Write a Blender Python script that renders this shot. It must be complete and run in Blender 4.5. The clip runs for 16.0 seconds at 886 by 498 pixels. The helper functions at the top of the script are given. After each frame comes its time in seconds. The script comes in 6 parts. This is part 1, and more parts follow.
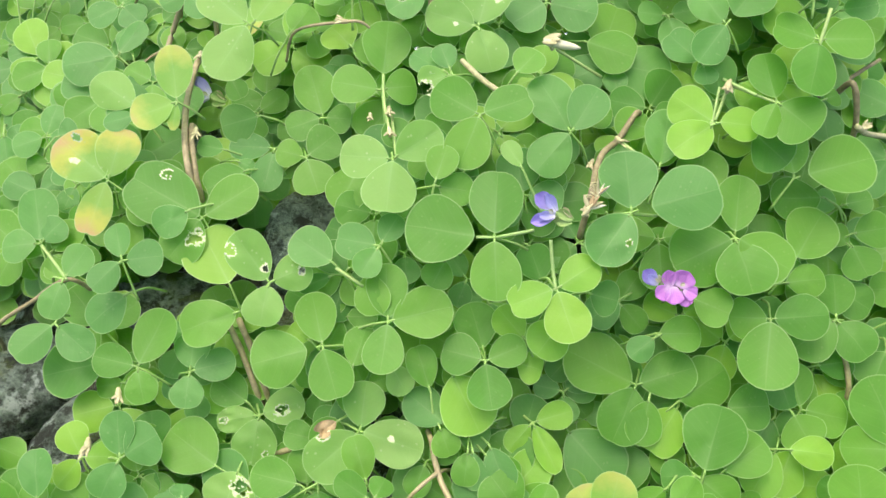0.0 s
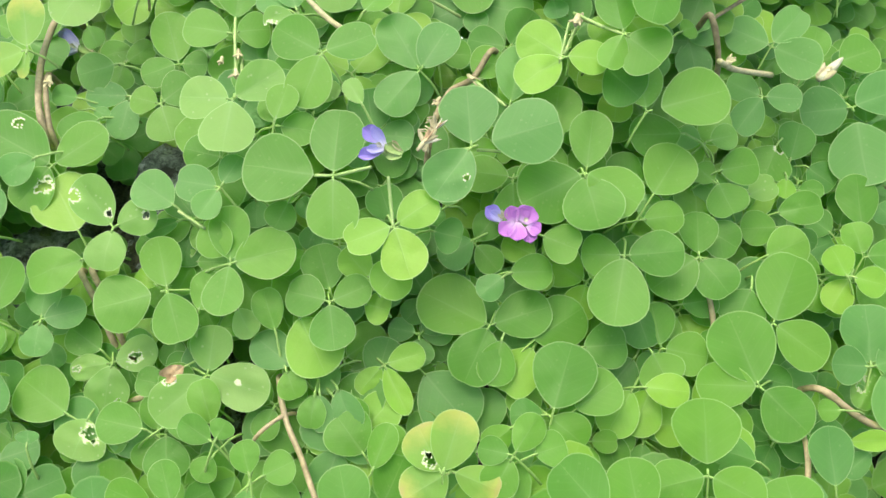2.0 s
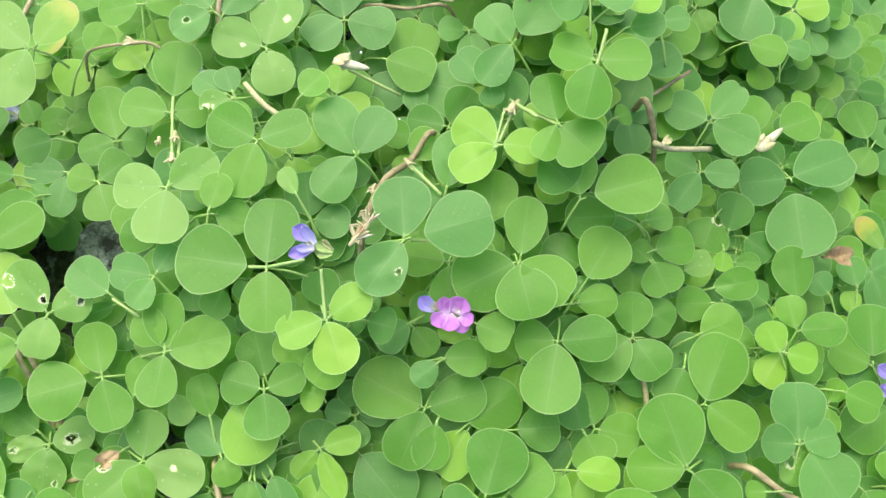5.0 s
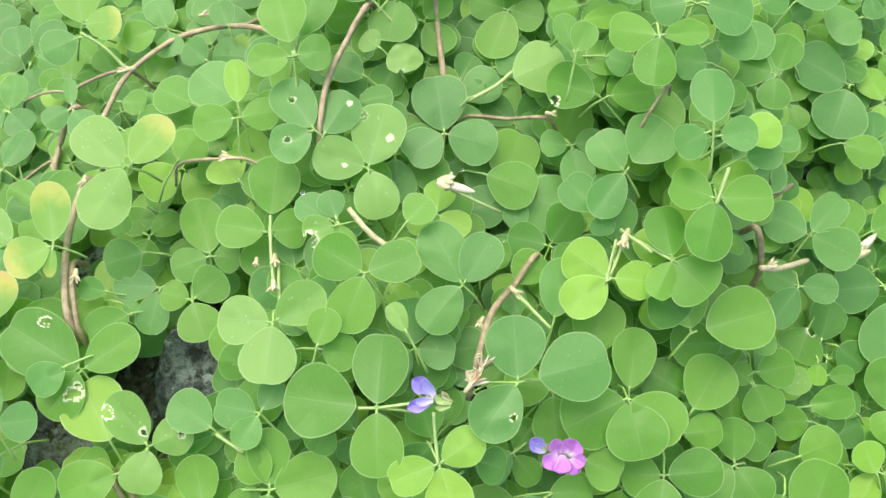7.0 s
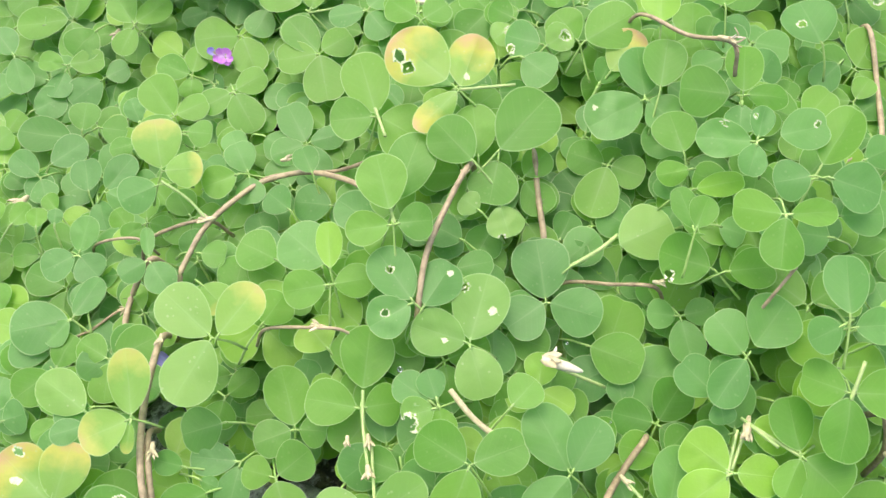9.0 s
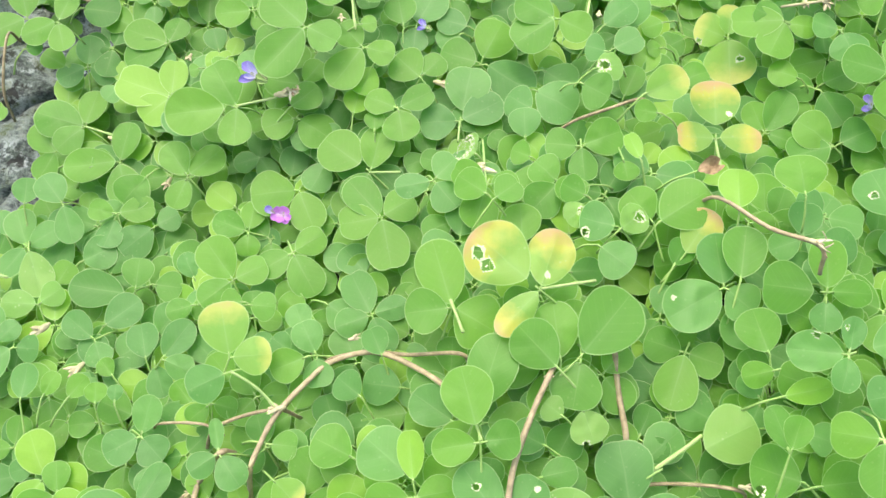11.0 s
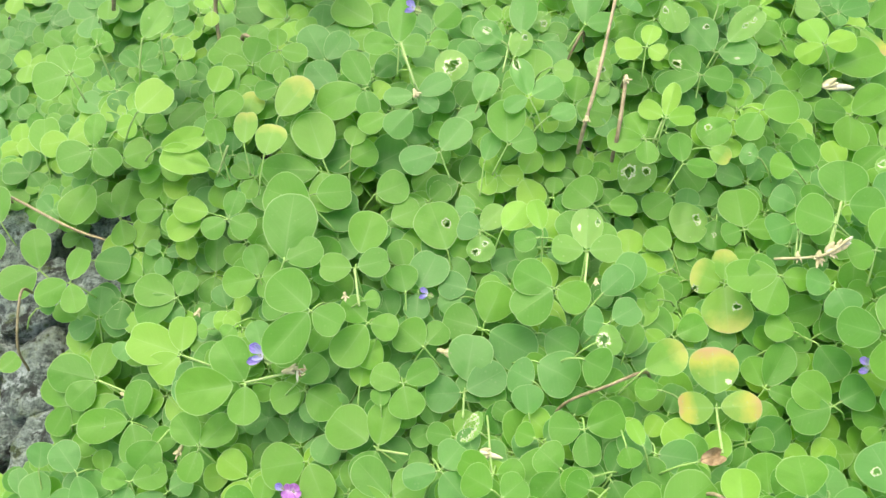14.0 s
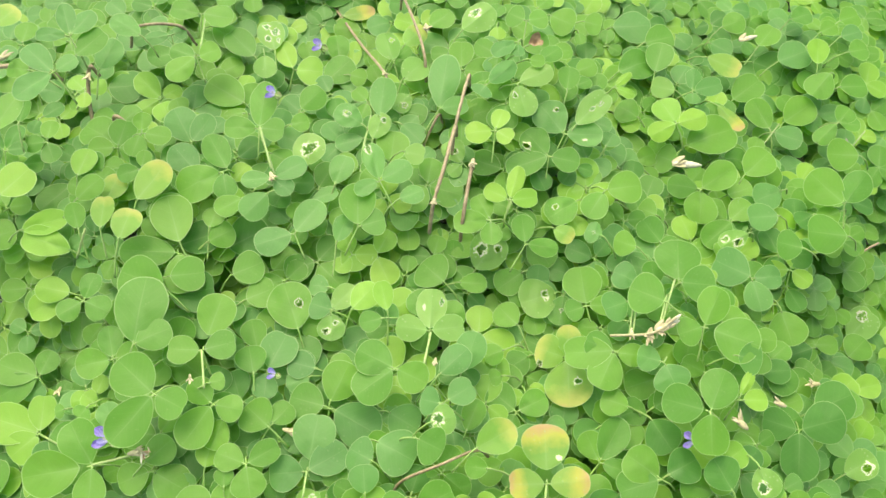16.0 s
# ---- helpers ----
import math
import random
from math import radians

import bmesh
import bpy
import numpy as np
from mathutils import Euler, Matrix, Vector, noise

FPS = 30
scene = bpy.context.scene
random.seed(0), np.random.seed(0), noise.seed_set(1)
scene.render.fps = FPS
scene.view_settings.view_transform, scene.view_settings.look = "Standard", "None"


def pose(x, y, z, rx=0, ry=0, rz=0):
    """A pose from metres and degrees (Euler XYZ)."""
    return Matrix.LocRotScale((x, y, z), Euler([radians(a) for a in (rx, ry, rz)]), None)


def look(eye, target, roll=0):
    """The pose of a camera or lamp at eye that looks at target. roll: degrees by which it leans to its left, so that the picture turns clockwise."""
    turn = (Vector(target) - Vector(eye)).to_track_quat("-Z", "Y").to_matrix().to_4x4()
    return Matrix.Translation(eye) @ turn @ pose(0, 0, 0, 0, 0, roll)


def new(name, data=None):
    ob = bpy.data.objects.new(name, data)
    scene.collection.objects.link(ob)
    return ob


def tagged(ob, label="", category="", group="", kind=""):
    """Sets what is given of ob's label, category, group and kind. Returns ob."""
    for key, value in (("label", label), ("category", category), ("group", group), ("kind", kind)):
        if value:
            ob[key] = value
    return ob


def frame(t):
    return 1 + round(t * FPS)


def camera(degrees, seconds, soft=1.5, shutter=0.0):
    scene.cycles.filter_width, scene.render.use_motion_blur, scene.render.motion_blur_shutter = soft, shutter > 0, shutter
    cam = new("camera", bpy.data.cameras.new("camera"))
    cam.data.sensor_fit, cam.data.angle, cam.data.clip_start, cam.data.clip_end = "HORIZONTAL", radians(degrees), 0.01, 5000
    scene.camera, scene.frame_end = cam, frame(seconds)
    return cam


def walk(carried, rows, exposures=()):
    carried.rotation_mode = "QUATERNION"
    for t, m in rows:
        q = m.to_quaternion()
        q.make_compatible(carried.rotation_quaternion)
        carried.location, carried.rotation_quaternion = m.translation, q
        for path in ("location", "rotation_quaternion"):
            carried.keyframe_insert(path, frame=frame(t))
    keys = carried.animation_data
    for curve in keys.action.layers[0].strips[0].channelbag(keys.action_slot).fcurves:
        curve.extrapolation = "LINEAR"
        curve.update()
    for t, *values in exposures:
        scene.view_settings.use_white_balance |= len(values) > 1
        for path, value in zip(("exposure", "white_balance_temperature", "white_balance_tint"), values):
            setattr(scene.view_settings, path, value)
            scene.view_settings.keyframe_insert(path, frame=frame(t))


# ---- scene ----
cam = camera(54.3, 16.0, soft=1.5)
METRES, EYE, TILT, LEAN, TURN = 0.36, 0.21, -62.0, 0.0, 0.0
ROWS = [
    (0.0, 0.0, 0.0, 0.0, 0.0, 0.0, 0.0),
    (0.5, 0.025, 0.0023, 0.004, -0.28, -0.41, 0.26),
    (1.0, 0.0537, 0.0033, -0.0059, -0.15, -0.64, 0.59),
    (1.5, 0.0849, 0.0053, -0.0241, 0.68, -0.33, 0.89),
    (2.0, 0.1094, 0.0079, -0.0338, 0.67, -0.73, 1.09),
    (2.5, 0.1363, 0.0095, -0.0343, 0.53, -1.5, 1.22),
    (3.0, 0.158, 0.0092, -0.0386, 0.04, -1.74, 1.28),
    (5.5, 0.126, 0.009, 0.0595, -0.58, -2.27, 0.77),
    (6.0, 0.1049, 0.0171, 0.0798, -0.57, -3.37, 0.67),
    (6.5, 0.0855, 0.0224, 0.1132, -0.72, -4.36, 0.33),
    (7.0, 0.0655, 0.025, 0.1464, -1.03, -4.12, 0.01),
    (7.5, 0.0502, 0.0241, 0.1755, -0.89, -3.4, -0.26),
    (8.0, 0.0347, 0.0306, 0.1962, -0.83, -2.23, -0.51),
    (8.5, 0.0187, 0.05, 0.2096, -0.59, -1.23, -0.76),
    (9.0, 0.0009, 0.0655, 0.2276, -0.62, -0.85, -1.07),
    (11.5, -0.0785, 0.0795, 0.395, -1.4, -0.37, -0.83),
    (12.0, -0.0932, 0.0794, 0.4239, -1.47, 0.1, -0.65),
    (12.5, -0.0982, 0.0795, 0.4441, -1.28, 0.74, -0.44),
    (13.0, -0.0918, 0.0779, 0.4688, -0.9, 1.36, -0.01),
    (13.5, -0.0775, 0.0719, 0.5143, -0.58, 1.78, 0.53),
    (14.0, -0.0594, 0.0625, 0.5538, -0.7, 2.53, 1.0),
    (14.5, -0.0289, 0.0521, 0.5786, -0.51, 3.03, 1.29),
    (15.0, -0.0021, 0.0422, 0.5902, -1.05, 3.58, 1.49),
    (15.5, 0.0278, 0.0357, 0.5909, -1.74, 4.42, 1.7),
    (16.0, 0.0539, 0.027, 0.592, -2.77, 4.81, 1.59),
]
EXPOSURES = [(0.0, 1.45, 6500, 10), (2.5, 1.5, 6450, 10), (6.0, 1.55, 6300, 12), (7.5, 1.53, 6200, 20), (9.0, 1.55, 6250, 23), (11.5, 1.68, 6350, 15), (13.0, 1.67, 6500, 12), (14.5, 1.54, 6650, 9), (16.0, 1.53, 6900, 10)]
walk(cam, [(t, pose(0, 0, EYE, TILT, LEAN, TURN) @ pose(METRES * x, METRES * y, METRES * z, 90 + pitch, roll, yaw)) for t, x, y, z, yaw, pitch, roll in ROWS], EXPOSURES)

# ---- light: bright overcast day, the open sky beyond the far left end of the bank ----
SUN_ELEVATION, SUN_TURN = 70.0, 325.0
world = bpy.data.worlds.new("overcast_sky")
world.use_nodes = True
scene.world = world
nodes = world.node_tree.nodes
sky = nodes.new("ShaderNodeTexSky")
sky.sky_type, sky.sun_disc = "NISHITA", False
sky.sun_elevation, sky.sun_rotation = radians(SUN_ELEVATION), radians(SUN_TURN)
sky.air_density, sky.dust_density, sky.ozone_density = 1.0, 6.0, 1.0
nodes["Background"].inputs["Strength"].default_value = 0.15
world.node_tree.links.new(sky.outputs["Color"], nodes["Background"].inputs["Color"])
sun = new("sun", bpy.data.lights.new("sun", "SUN"))
sun.data.energy, sun.data.angle, sun.data.color = 0.8, radians(80), (1.0, 0.97, 0.9)
sun.matrix_world = look((0, 0, 0), (-math.sin(radians(SUN_TURN)) * math.cos(radians(SUN_ELEVATION)), -math.cos(radians(SUN_TURN)) * math.cos(radians(SUN_ELEVATION)), -math.sin(radians(SUN_ELEVATION))))

# ---- materials ----


def material(name, rough=0.5, spec=0.5):
    mat = bpy.data.materials.new(name)
    mat.use_nodes = True
    tree = mat.node_tree
    skin = tree.nodes["Principled BSDF"]
    skin.inputs["Roughness"].default_value = rough
    skin.inputs["Specular IOR Level"].default_value = spec
    return mat, tree, skin


def node(tree, kind, **values):
    made = tree.nodes.new(kind)
    for key, value in values.items():
        made.inputs[key].default_value = value
    return made


def maths(tree, op, a, b=None, c=None, clamp=False):
    made = tree.nodes.new("ShaderNodeMath")
    made.operation, made.use_clamp = op, clamp
    for slot, value in zip(made.inputs, (a, b, c)):
        if value is None:
            continue
        if isinstance(value, (int, float)):
            slot.default_value = value
        else:
            tree.links.new(value, slot)
    return made.outputs[0]


def ramp(tree, fac, *stops):
    made = tree.nodes.new("ShaderNodeValToRGB")
    bar = made.color_ramp.elements
    while len(bar) < len(stops):
        bar.new(0.5)
    for e, (at, colour) in zip(bar, stops):
        e.position, e.color = at, (*colour, 1.0)
    tree.links.new(fac, made.inputs[0])
    return made.outputs[0]


def blend(tree, fac, a, b, kind="MIX"):
    made = tree.nodes.new("ShaderNodeMix")
    made.data_type, made.blend_type = "RGBA", kind
    for slot, value in ((made.inputs[0], fac), (made.inputs[6], a), (made.inputs[7], b)):
        if isinstance(value, (int, float)):
            slot.default_value = value
        elif isinstance(value, tuple):
            slot.default_value = (*value, 1.0)
        else:
            tree.links.new(value, slot)
    return made.outputs[2]


def bump(tree, height, strength, distance):
    made = node(tree, "ShaderNodeBump", Strength=strength, Distance=distance)
    tree.links.new(height, made.inputs["Height"])
    return made.outputs[0]


def leaf_material(name, low, mid, high, tip=None, tip_from=0.5, glow=0.58, spots=0.0):
    """A leaf's skin: green that differs leaf by leaf, paler midrib and rim, faint side veins, some light through the blade."""
    mat, tree, skin = material(name, 0.5, 0.42)
    link = tree.links.new
    chance = maths(tree, "FRACT", maths(tree, "ADD", tree.nodes.new("ShaderNodeObjectInfo").outputs["Random"], tree.nodes.new("ShaderNodeNewGeometry").outputs["Random Per Island"]))
    colour = ramp(tree, chance, (0.0, low), (0.5, mid), (1.0, high))
    place = tree.nodes.new("ShaderNodeNewGeometry").outputs["Position"]
    uv = tree.nodes.new("ShaderNodeUVMap").outputs[0]
    split = tree.nodes.new("ShaderNodeSeparateXYZ")
    link(uv, split.inputs[0])
    across = maths(tree, "ABSOLUTE", maths(tree, "SUBTRACT", split.outputs[0], 0.5))
    along = split.outputs[1]
    cloud = node(tree, "ShaderNodeTexNoise", Scale=150.0, Detail=4.0, Roughness=0.6)
    link(place, cloud.inputs["Vector"])
    colour = blend(tree, maths(tree, "MULTIPLY", cloud.outputs[0], 0.35), colour, blend(tree, 1.0, colour, (0.66, 0.78, 0.85), "MULTIPLY"))
    if tip:
        shift = maths(tree, "ADD", along, maths(tree, "MULTIPLY_ADD", cloud.outputs[0], 0.7, -0.35))
        colour = blend(tree, maths(tree, "MULTIPLY", maths(tree, "SUBTRACT", shift, tip_from, None, True), 3.2, None, True), colour, tip[0])
        colour = blend(tree, maths(tree, "MULTIPLY", maths(tree, "SUBTRACT", shift, tip_from + 0.34, None, True), 4.0, None, True), colour, tip[1])
    if spots:
        dots = node(tree, "ShaderNodeTexVoronoi", Scale=520.0)
        link(place, dots.inputs["Vector"])
        fleck = maths(tree, "MULTIPLY", maths(tree, "LESS_THAN", dots.outputs["Distance"], 0.17), spots)
        colour = blend(tree, maths(tree, "MULTIPLY", fleck, maths(tree, "GREATER_THAN", cloud.outputs[0], 0.52)), colour, (0.42, 0.52, 0.26))
    wave = maths(tree, "SINE", maths(tree, "MULTIPLY", maths(tree, "MULTIPLY_ADD", across, -0.75, along), 44.0))
    vein = maths(tree, "MULTIPLY", maths(tree, "GREATER_THAN", wave, 0.86), 0.022)
    rib = maths(tree, "SUBTRACT", 1.0, maths(tree, "DIVIDE", across, maths(tree, "MULTIPLY_ADD", along, -0.022, 0.032)), None, True)
    rim = tree.nodes.new("ShaderNodeAttribute")
    rim.attribute_name = "rim"
    fold = maths(tree, "MULTIPLY", maths(tree, "SUBTRACT", 1.0, maths(tree, "MULTIPLY", across, 7.0), None, True), maths(tree, "SUBTRACT", 1.0, along, None, True))
    colour = blend(tree, maths(tree, "MULTIPLY", fold, 0.3), colour, blend(tree, 0.5, colour, (0.36, 0.55, 0.24)))
    pale = blend(tree, 0.65, colour, (0.52, 0.68, 0.34))
    colour = blend(tree, maths(tree, "MAXIMUM", vein, maths(tree, "MULTIPLY", rib, 0.12)), colour, pale)
    colour = blend(tree, maths(tree, "MULTIPLY", maths(tree, "POWER", rim.outputs["Fac"], 1.4), 0.78), colour, pale)
    link(colour, skin.inputs["Base Color"])
    fine = node(tree, "ShaderNodeTexNoise", Scale=1600.0, Detail=2.0)
    link(place, fine.inputs["Vector"])
    high_at = maths(tree, "ADD", maths(tree, "MULTIPLY", rib, -0.4), maths(tree, "ADD", maths(tree, "MULTIPLY", vein, -1.2), maths(tree, "MULTIPLY", fine.outputs[0], 0.5)))
    normal = bump(tree, high_at, 0.35, 0.0003)
    link(normal, skin.inputs["Normal"])
    link(maths(tree, "MULTIPLY_ADD", cloud.outputs[0], 0.25, 0.36), skin.inputs["Roughness"])
    through_light = tree.nodes.new("ShaderNodeBsdfTranslucent")
    link(blend(tree, 1.0, colour, (1.2, 1.3, 0.75), "MULTIPLY"), through_light.inputs["Color"])
    both = node(tree, "ShaderNodeMixShader", Fac=glow)
    link(skin.outputs[0], both.inputs[1])
    link(through_light.outputs[0], both.inputs[2])
    link(both.outputs[0], tree.nodes["Material Output"].inputs["Surface"])
    return mat


GREEN = leaf_material("leaf_green", (0.112, 0.298, 0.034), (0.142, 0.345, 0.036), (0.172, 0.38, 0.04), spots=0.07)
DEEP = leaf_material("leaf_deep_green", (0.075, 0.235, 0.032), (0.09, 0.265, 0.034), (0.105, 0.295, 0.036))
DULL = leaf_material("leaf_bluish_green", (0.115, 0.295, 0.064), (0.135, 0.33, 0.072), (0.16, 0.365, 0.078), spots=0.1)
LIME = leaf_material("leaf_young_lime", (0.18, 0.39, 0.032), (0.205, 0.41, 0.034), (0.23, 0.42, 0.038), glow=0.46)
PALE = leaf_material("leaf_faded", (0.19, 0.39, 0.07), (0.22, 0.42, 0.08), (0.26, 0.45, 0.10), spots=0.4)
YELLOW = leaf_material("leaf_yellowing", (0.20, 0.40, 0.06), (0.22, 0.42, 0.06), (0.25, 0.44, 0.07), tip=((0.43, 0.49, 0.10), (0.53, 0.39, 0.17)), tip_from=0.55)
OLD = leaf_material("leaf_yellow", (0.22, 0.41, 0.07), (0.25, 0.43, 0.07), (0.28, 0.45, 0.08), tip=((0.50, 0.50, 0.09), (0.56, 0.37, 0.17)), tip_from=0.40, spots=0.3)


def plain_material(name, dark, light, scale, rough=0.6, relief=0.4, depth=0.0004, spec=0.4):
    mat, tree, skin = material(name, rough, spec)
    place = tree.nodes.new("ShaderNodeNewGeometry").outputs["Position"]
    chance = tree.nodes.new("ShaderNodeObjectInfo").outputs["Random"]
    cloud = node(tree, "ShaderNodeTexNoise", Scale=scale, Detail=6.0, Roughness=0.65)
    tree.links.new(place, cloud.inputs["Vector"])
    value = maths(tree, "ADD", cloud.outputs[0], maths(tree, "MULTIPLY_ADD", chance, 0.2, -0.1))
    tree.links.new(ramp(tree, value, (0.3, dark), (0.7, light)), skin.inputs["Base Color"])
    tree.links.new(bump(tree, cloud.outputs[0], relief, depth), skin.inputs["Normal"])
    return mat


STEM = plain_material("stem_brown", (0.145, 0.12, 0.055), (0.32, 0.27, 0.145), 420)
PETIOLE = plain_material("petiole_green", (0.17, 0.31, 0.06), (0.26, 0.40, 0.11), 500)
STALK = plain_material("stalk_green", (0.18, 0.30, 0.075), (0.29, 0.39, 0.13), 500)
BRACT = plain_material("bract_straw", (0.25, 0.24, 0.11), (0.45, 0.42, 0.23), 700, 0.7)
DRY = plain_material("dry_tissue", (0.16, 0.11, 0.05), (0.38, 0.29, 0.15), 500, 0.8)
SCAR = plain_material("leaf_scar", (0.32, 0.40, 0.18), (0.48, 0.52, 0.31), 1500, 0.8)


def petal_material(name, foot, middle, edge, glow=0.35):
    """A thin petal: pale at its foot, full colour towards the edge, fine darker veins that fan out, some light through it."""
    mat, tree, skin = material(name, 0.55, 0.3)
    link = tree.links.new
    split = tree.nodes.new("ShaderNodeSeparateXYZ")
    link(tree.nodes.new("ShaderNodeUVMap").outputs[0], split.inputs[0])
    place = tree.nodes.new("ShaderNodeNewGeometry").outputs["Position"]
    cloud = node(tree, "ShaderNodeTexNoise", Scale=380.0, Detail=4.0, Roughness=0.6)
    link(place, cloud.inputs["Vector"])
    reach = maths(tree, "ADD", split.outputs[1], maths(tree, "MULTIPLY_ADD", cloud.outputs[0], 0.4, -0.2))
    colour = ramp(tree, reach, (0.05, foot), (0.38, middle), (0.9, edge))
    fan = maths(tree, "DIVIDE", maths(tree, "SUBTRACT", split.outputs[0], 0.5), maths(tree, "ADD", split.outputs[1], 0.12))
    vein = maths(tree, "GREATER_THAN", maths(tree, "SINE", maths(tree, "MULTIPLY", fan, 42.0)), 0.7)
    colour = blend(tree, maths(tree, "MULTIPLY", vein, 0.22), colour, blend(tree, 1.0, colour, (0.6, 0.5, 0.8), "MULTIPLY"))
    link(colour, skin.inputs["Base Color"])
    link(bump(tree, maths(tree, "ADD", cloud.outputs[0], maths(tree, "MULTIPLY", vein, -0.3)), 0.4, 0.0003), skin.inputs["Normal"])
    through_light = tree.nodes.new("ShaderNodeBsdfTranslucent")
    link(colour, through_light.inputs["Color"])
    both = node(tree, "ShaderNodeMixShader", Fac=glow)
    link(skin.outputs[0], both.inputs[1])
    link(through_light.outputs[0], both.inputs[2])
    link(both.outputs[0], tree.nodes["Material Output"].inputs["Surface"])
    return mat


VIOLET = petal_material("petal_violet", (0.64, 0.63, 0.75), (0.39, 0.35, 0.68), (0.29, 0.23, 0.58))
LILAC = petal_material("petal_lilac", (0.68, 0.68, 0.74), (0.48, 0.48, 0.72), (0.36, 0.34, 0.66))
MAGENTA = petal_material("petal_magenta", (0.64, 0.46, 0.64), (0.50, 0.22, 0.54), (0.45, 0.18, 0.50))
CREAM = plain_material("petal_cream", (0.34, 0.35, 0.20), (0.50, 0.49, 0.34), 700, 0.6)


def stone_material(name, dark, light):
    mat, tree, skin = material(name, 0.85, 0.3)
    link = tree.links.new
    place = tree.nodes.new("ShaderNodeNewGeometry").outputs["Position"]
    coarse = node(tree, "ShaderNodeTexNoise", Scale=85.0, Detail=6.0, Roughness=0.7)
    grain = node(tree, "ShaderNodeTexNoise", Scale=330.0, Detail=6.0, Roughness=0.8)
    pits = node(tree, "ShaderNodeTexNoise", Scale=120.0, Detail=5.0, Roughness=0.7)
    crust = node(tree, "ShaderNodeTexNoise", Scale=170.0, Detail=5.0, Roughness=0.7)
    for tex in (coarse, grain, pits, crust):
        link(place, tex.inputs["Vector"])
    colour = ramp(tree, coarse.outputs[0], (0.34, dark), (0.62, light))
    speck = ramp(tree, grain.outputs[0], (0.40, (0.35, 0.35, 0.36)), (0.60, (1.25, 1.25, 1.22)))
    colour = blend(tree, 1.0, colour, speck, "MULTIPLY")
    lichen = ramp(tree, crust.outputs[0], (0.52, (0, 0, 0)), (0.60, (1, 1, 1)))
    colour = blend(tree, lichen, colour, (0.44, 0.51, 0.46))
    # shade inside the pits is painted: near-black colour where the bump sinks
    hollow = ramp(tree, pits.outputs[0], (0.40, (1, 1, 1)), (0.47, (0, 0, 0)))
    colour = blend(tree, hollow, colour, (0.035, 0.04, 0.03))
    moss = maths(tree, "MULTIPLY", maths(tree, "SUBTRACT", coarse.outputs[0], 0.52, None, True), 7.0, None, True)
    colour = blend(tree, moss, colour, (0.09, 0.13, 0.035))
    link(colour, skin.inputs["Base Color"])
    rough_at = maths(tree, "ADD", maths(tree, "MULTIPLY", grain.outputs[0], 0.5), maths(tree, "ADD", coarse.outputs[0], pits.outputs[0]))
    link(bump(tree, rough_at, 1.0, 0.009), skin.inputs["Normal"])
    return mat


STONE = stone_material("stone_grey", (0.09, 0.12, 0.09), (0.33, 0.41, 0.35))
SOIL = stone_material("stony_ground", (0.08, 0.09, 0.05), (0.20, 0.20, 0.13))
WATER, tree, skin = material("dew", 0.02)
skin.inputs["Transmission Weight"].default_value, skin.inputs["IOR"].default_value = 1.0, 1.33

# ---- shapes ----


def mesh_of(name, verts, faces, mats, rim=None, uv=None, slots=None):
    data = bpy.data.meshes.new(name)
    data.from_pydata(verts, [], faces)
    for m in mats:
        data.materials.append(m)
    if rim is not None:
        data.attributes.new("rim", "FLOAT", "POINT").data.foreach_set("value", rim)
    if uv is not None:
        layer = data.uv_layers.new(name="UVMap")
        loops = np.empty(len(data.loops), dtype=np.int32)
        data.loops.foreach_get("vertex_index", loops)
        layer.data.foreach_set("uv", np.asarray(uv, dtype=np.float32)[loops].ravel())
    if slots is not None:
        data.polygons.foreach_set("material_index", slots)
    data.polygons.foreach_set("use_smooth", [True] * len(data.polygons))
    data.update()
    return data


def half_width(u):
    return 1.13 * max(0.0, u) ** 0.7 * math.sqrt(max(0.0, 1 - u))


def blade(x, u, fold, curl, wave, seed, notch):
    """A point of a leaflet's blade: base at the origin, tip at y = 1."""
    drop = notch * max(0.0, u - 0.6) ** 2 * 6 * max(0.0, 1 - abs(x) / 0.26)
    z = fold * abs(x) + curl * (u - 0.45) ** 2 + wave * noise.noise((3.0 * x + seed, 3.0 * u, seed * 1.7))
    return (x, u - drop, z)


def leaflet_shape(points, rings, fold, curl, wave, seed, notch):
    """Vertices, faces, rim weights and flat coordinates of one round leaflet with a slightly notched tip."""
    verts, rim, uv, faces = [blade(0, 0.5, fold, curl, wave, seed, notch)], [0.0], [(0.5, 0.5)], []
    for k, r in enumerate(rings):
        for i in range(points):
            a = 2 * math.pi * i / points
            u = 0.5 - 0.5 * math.cos(a)
            edge = half_width(u) * (1 if a <= math.pi else -1) * (1 + 0.05 * noise.noise((math.cos(a) * 1.3 + seed, math.sin(a) * 1.3, 5.0)))
            x, y = edge * r, 0.5 + (u - 0.5) * r
            verts.append(blade(x, y, fold, curl, wave, seed, notch))
            rim.append(1.0 if k == len(rings) - 1 else 0.0)
            uv.append((x + 0.5, y))
        for i in range(points):
            j = (i + 1) % points
            if k == 0:
                faces.append((0, 1 + j, 1 + i))
            else:
                a, b = 1 + (k - 1) * points, 1 + k * points
                faces.append((a + i, a + j, b + j, b + i))
    return verts, faces, rim, uv


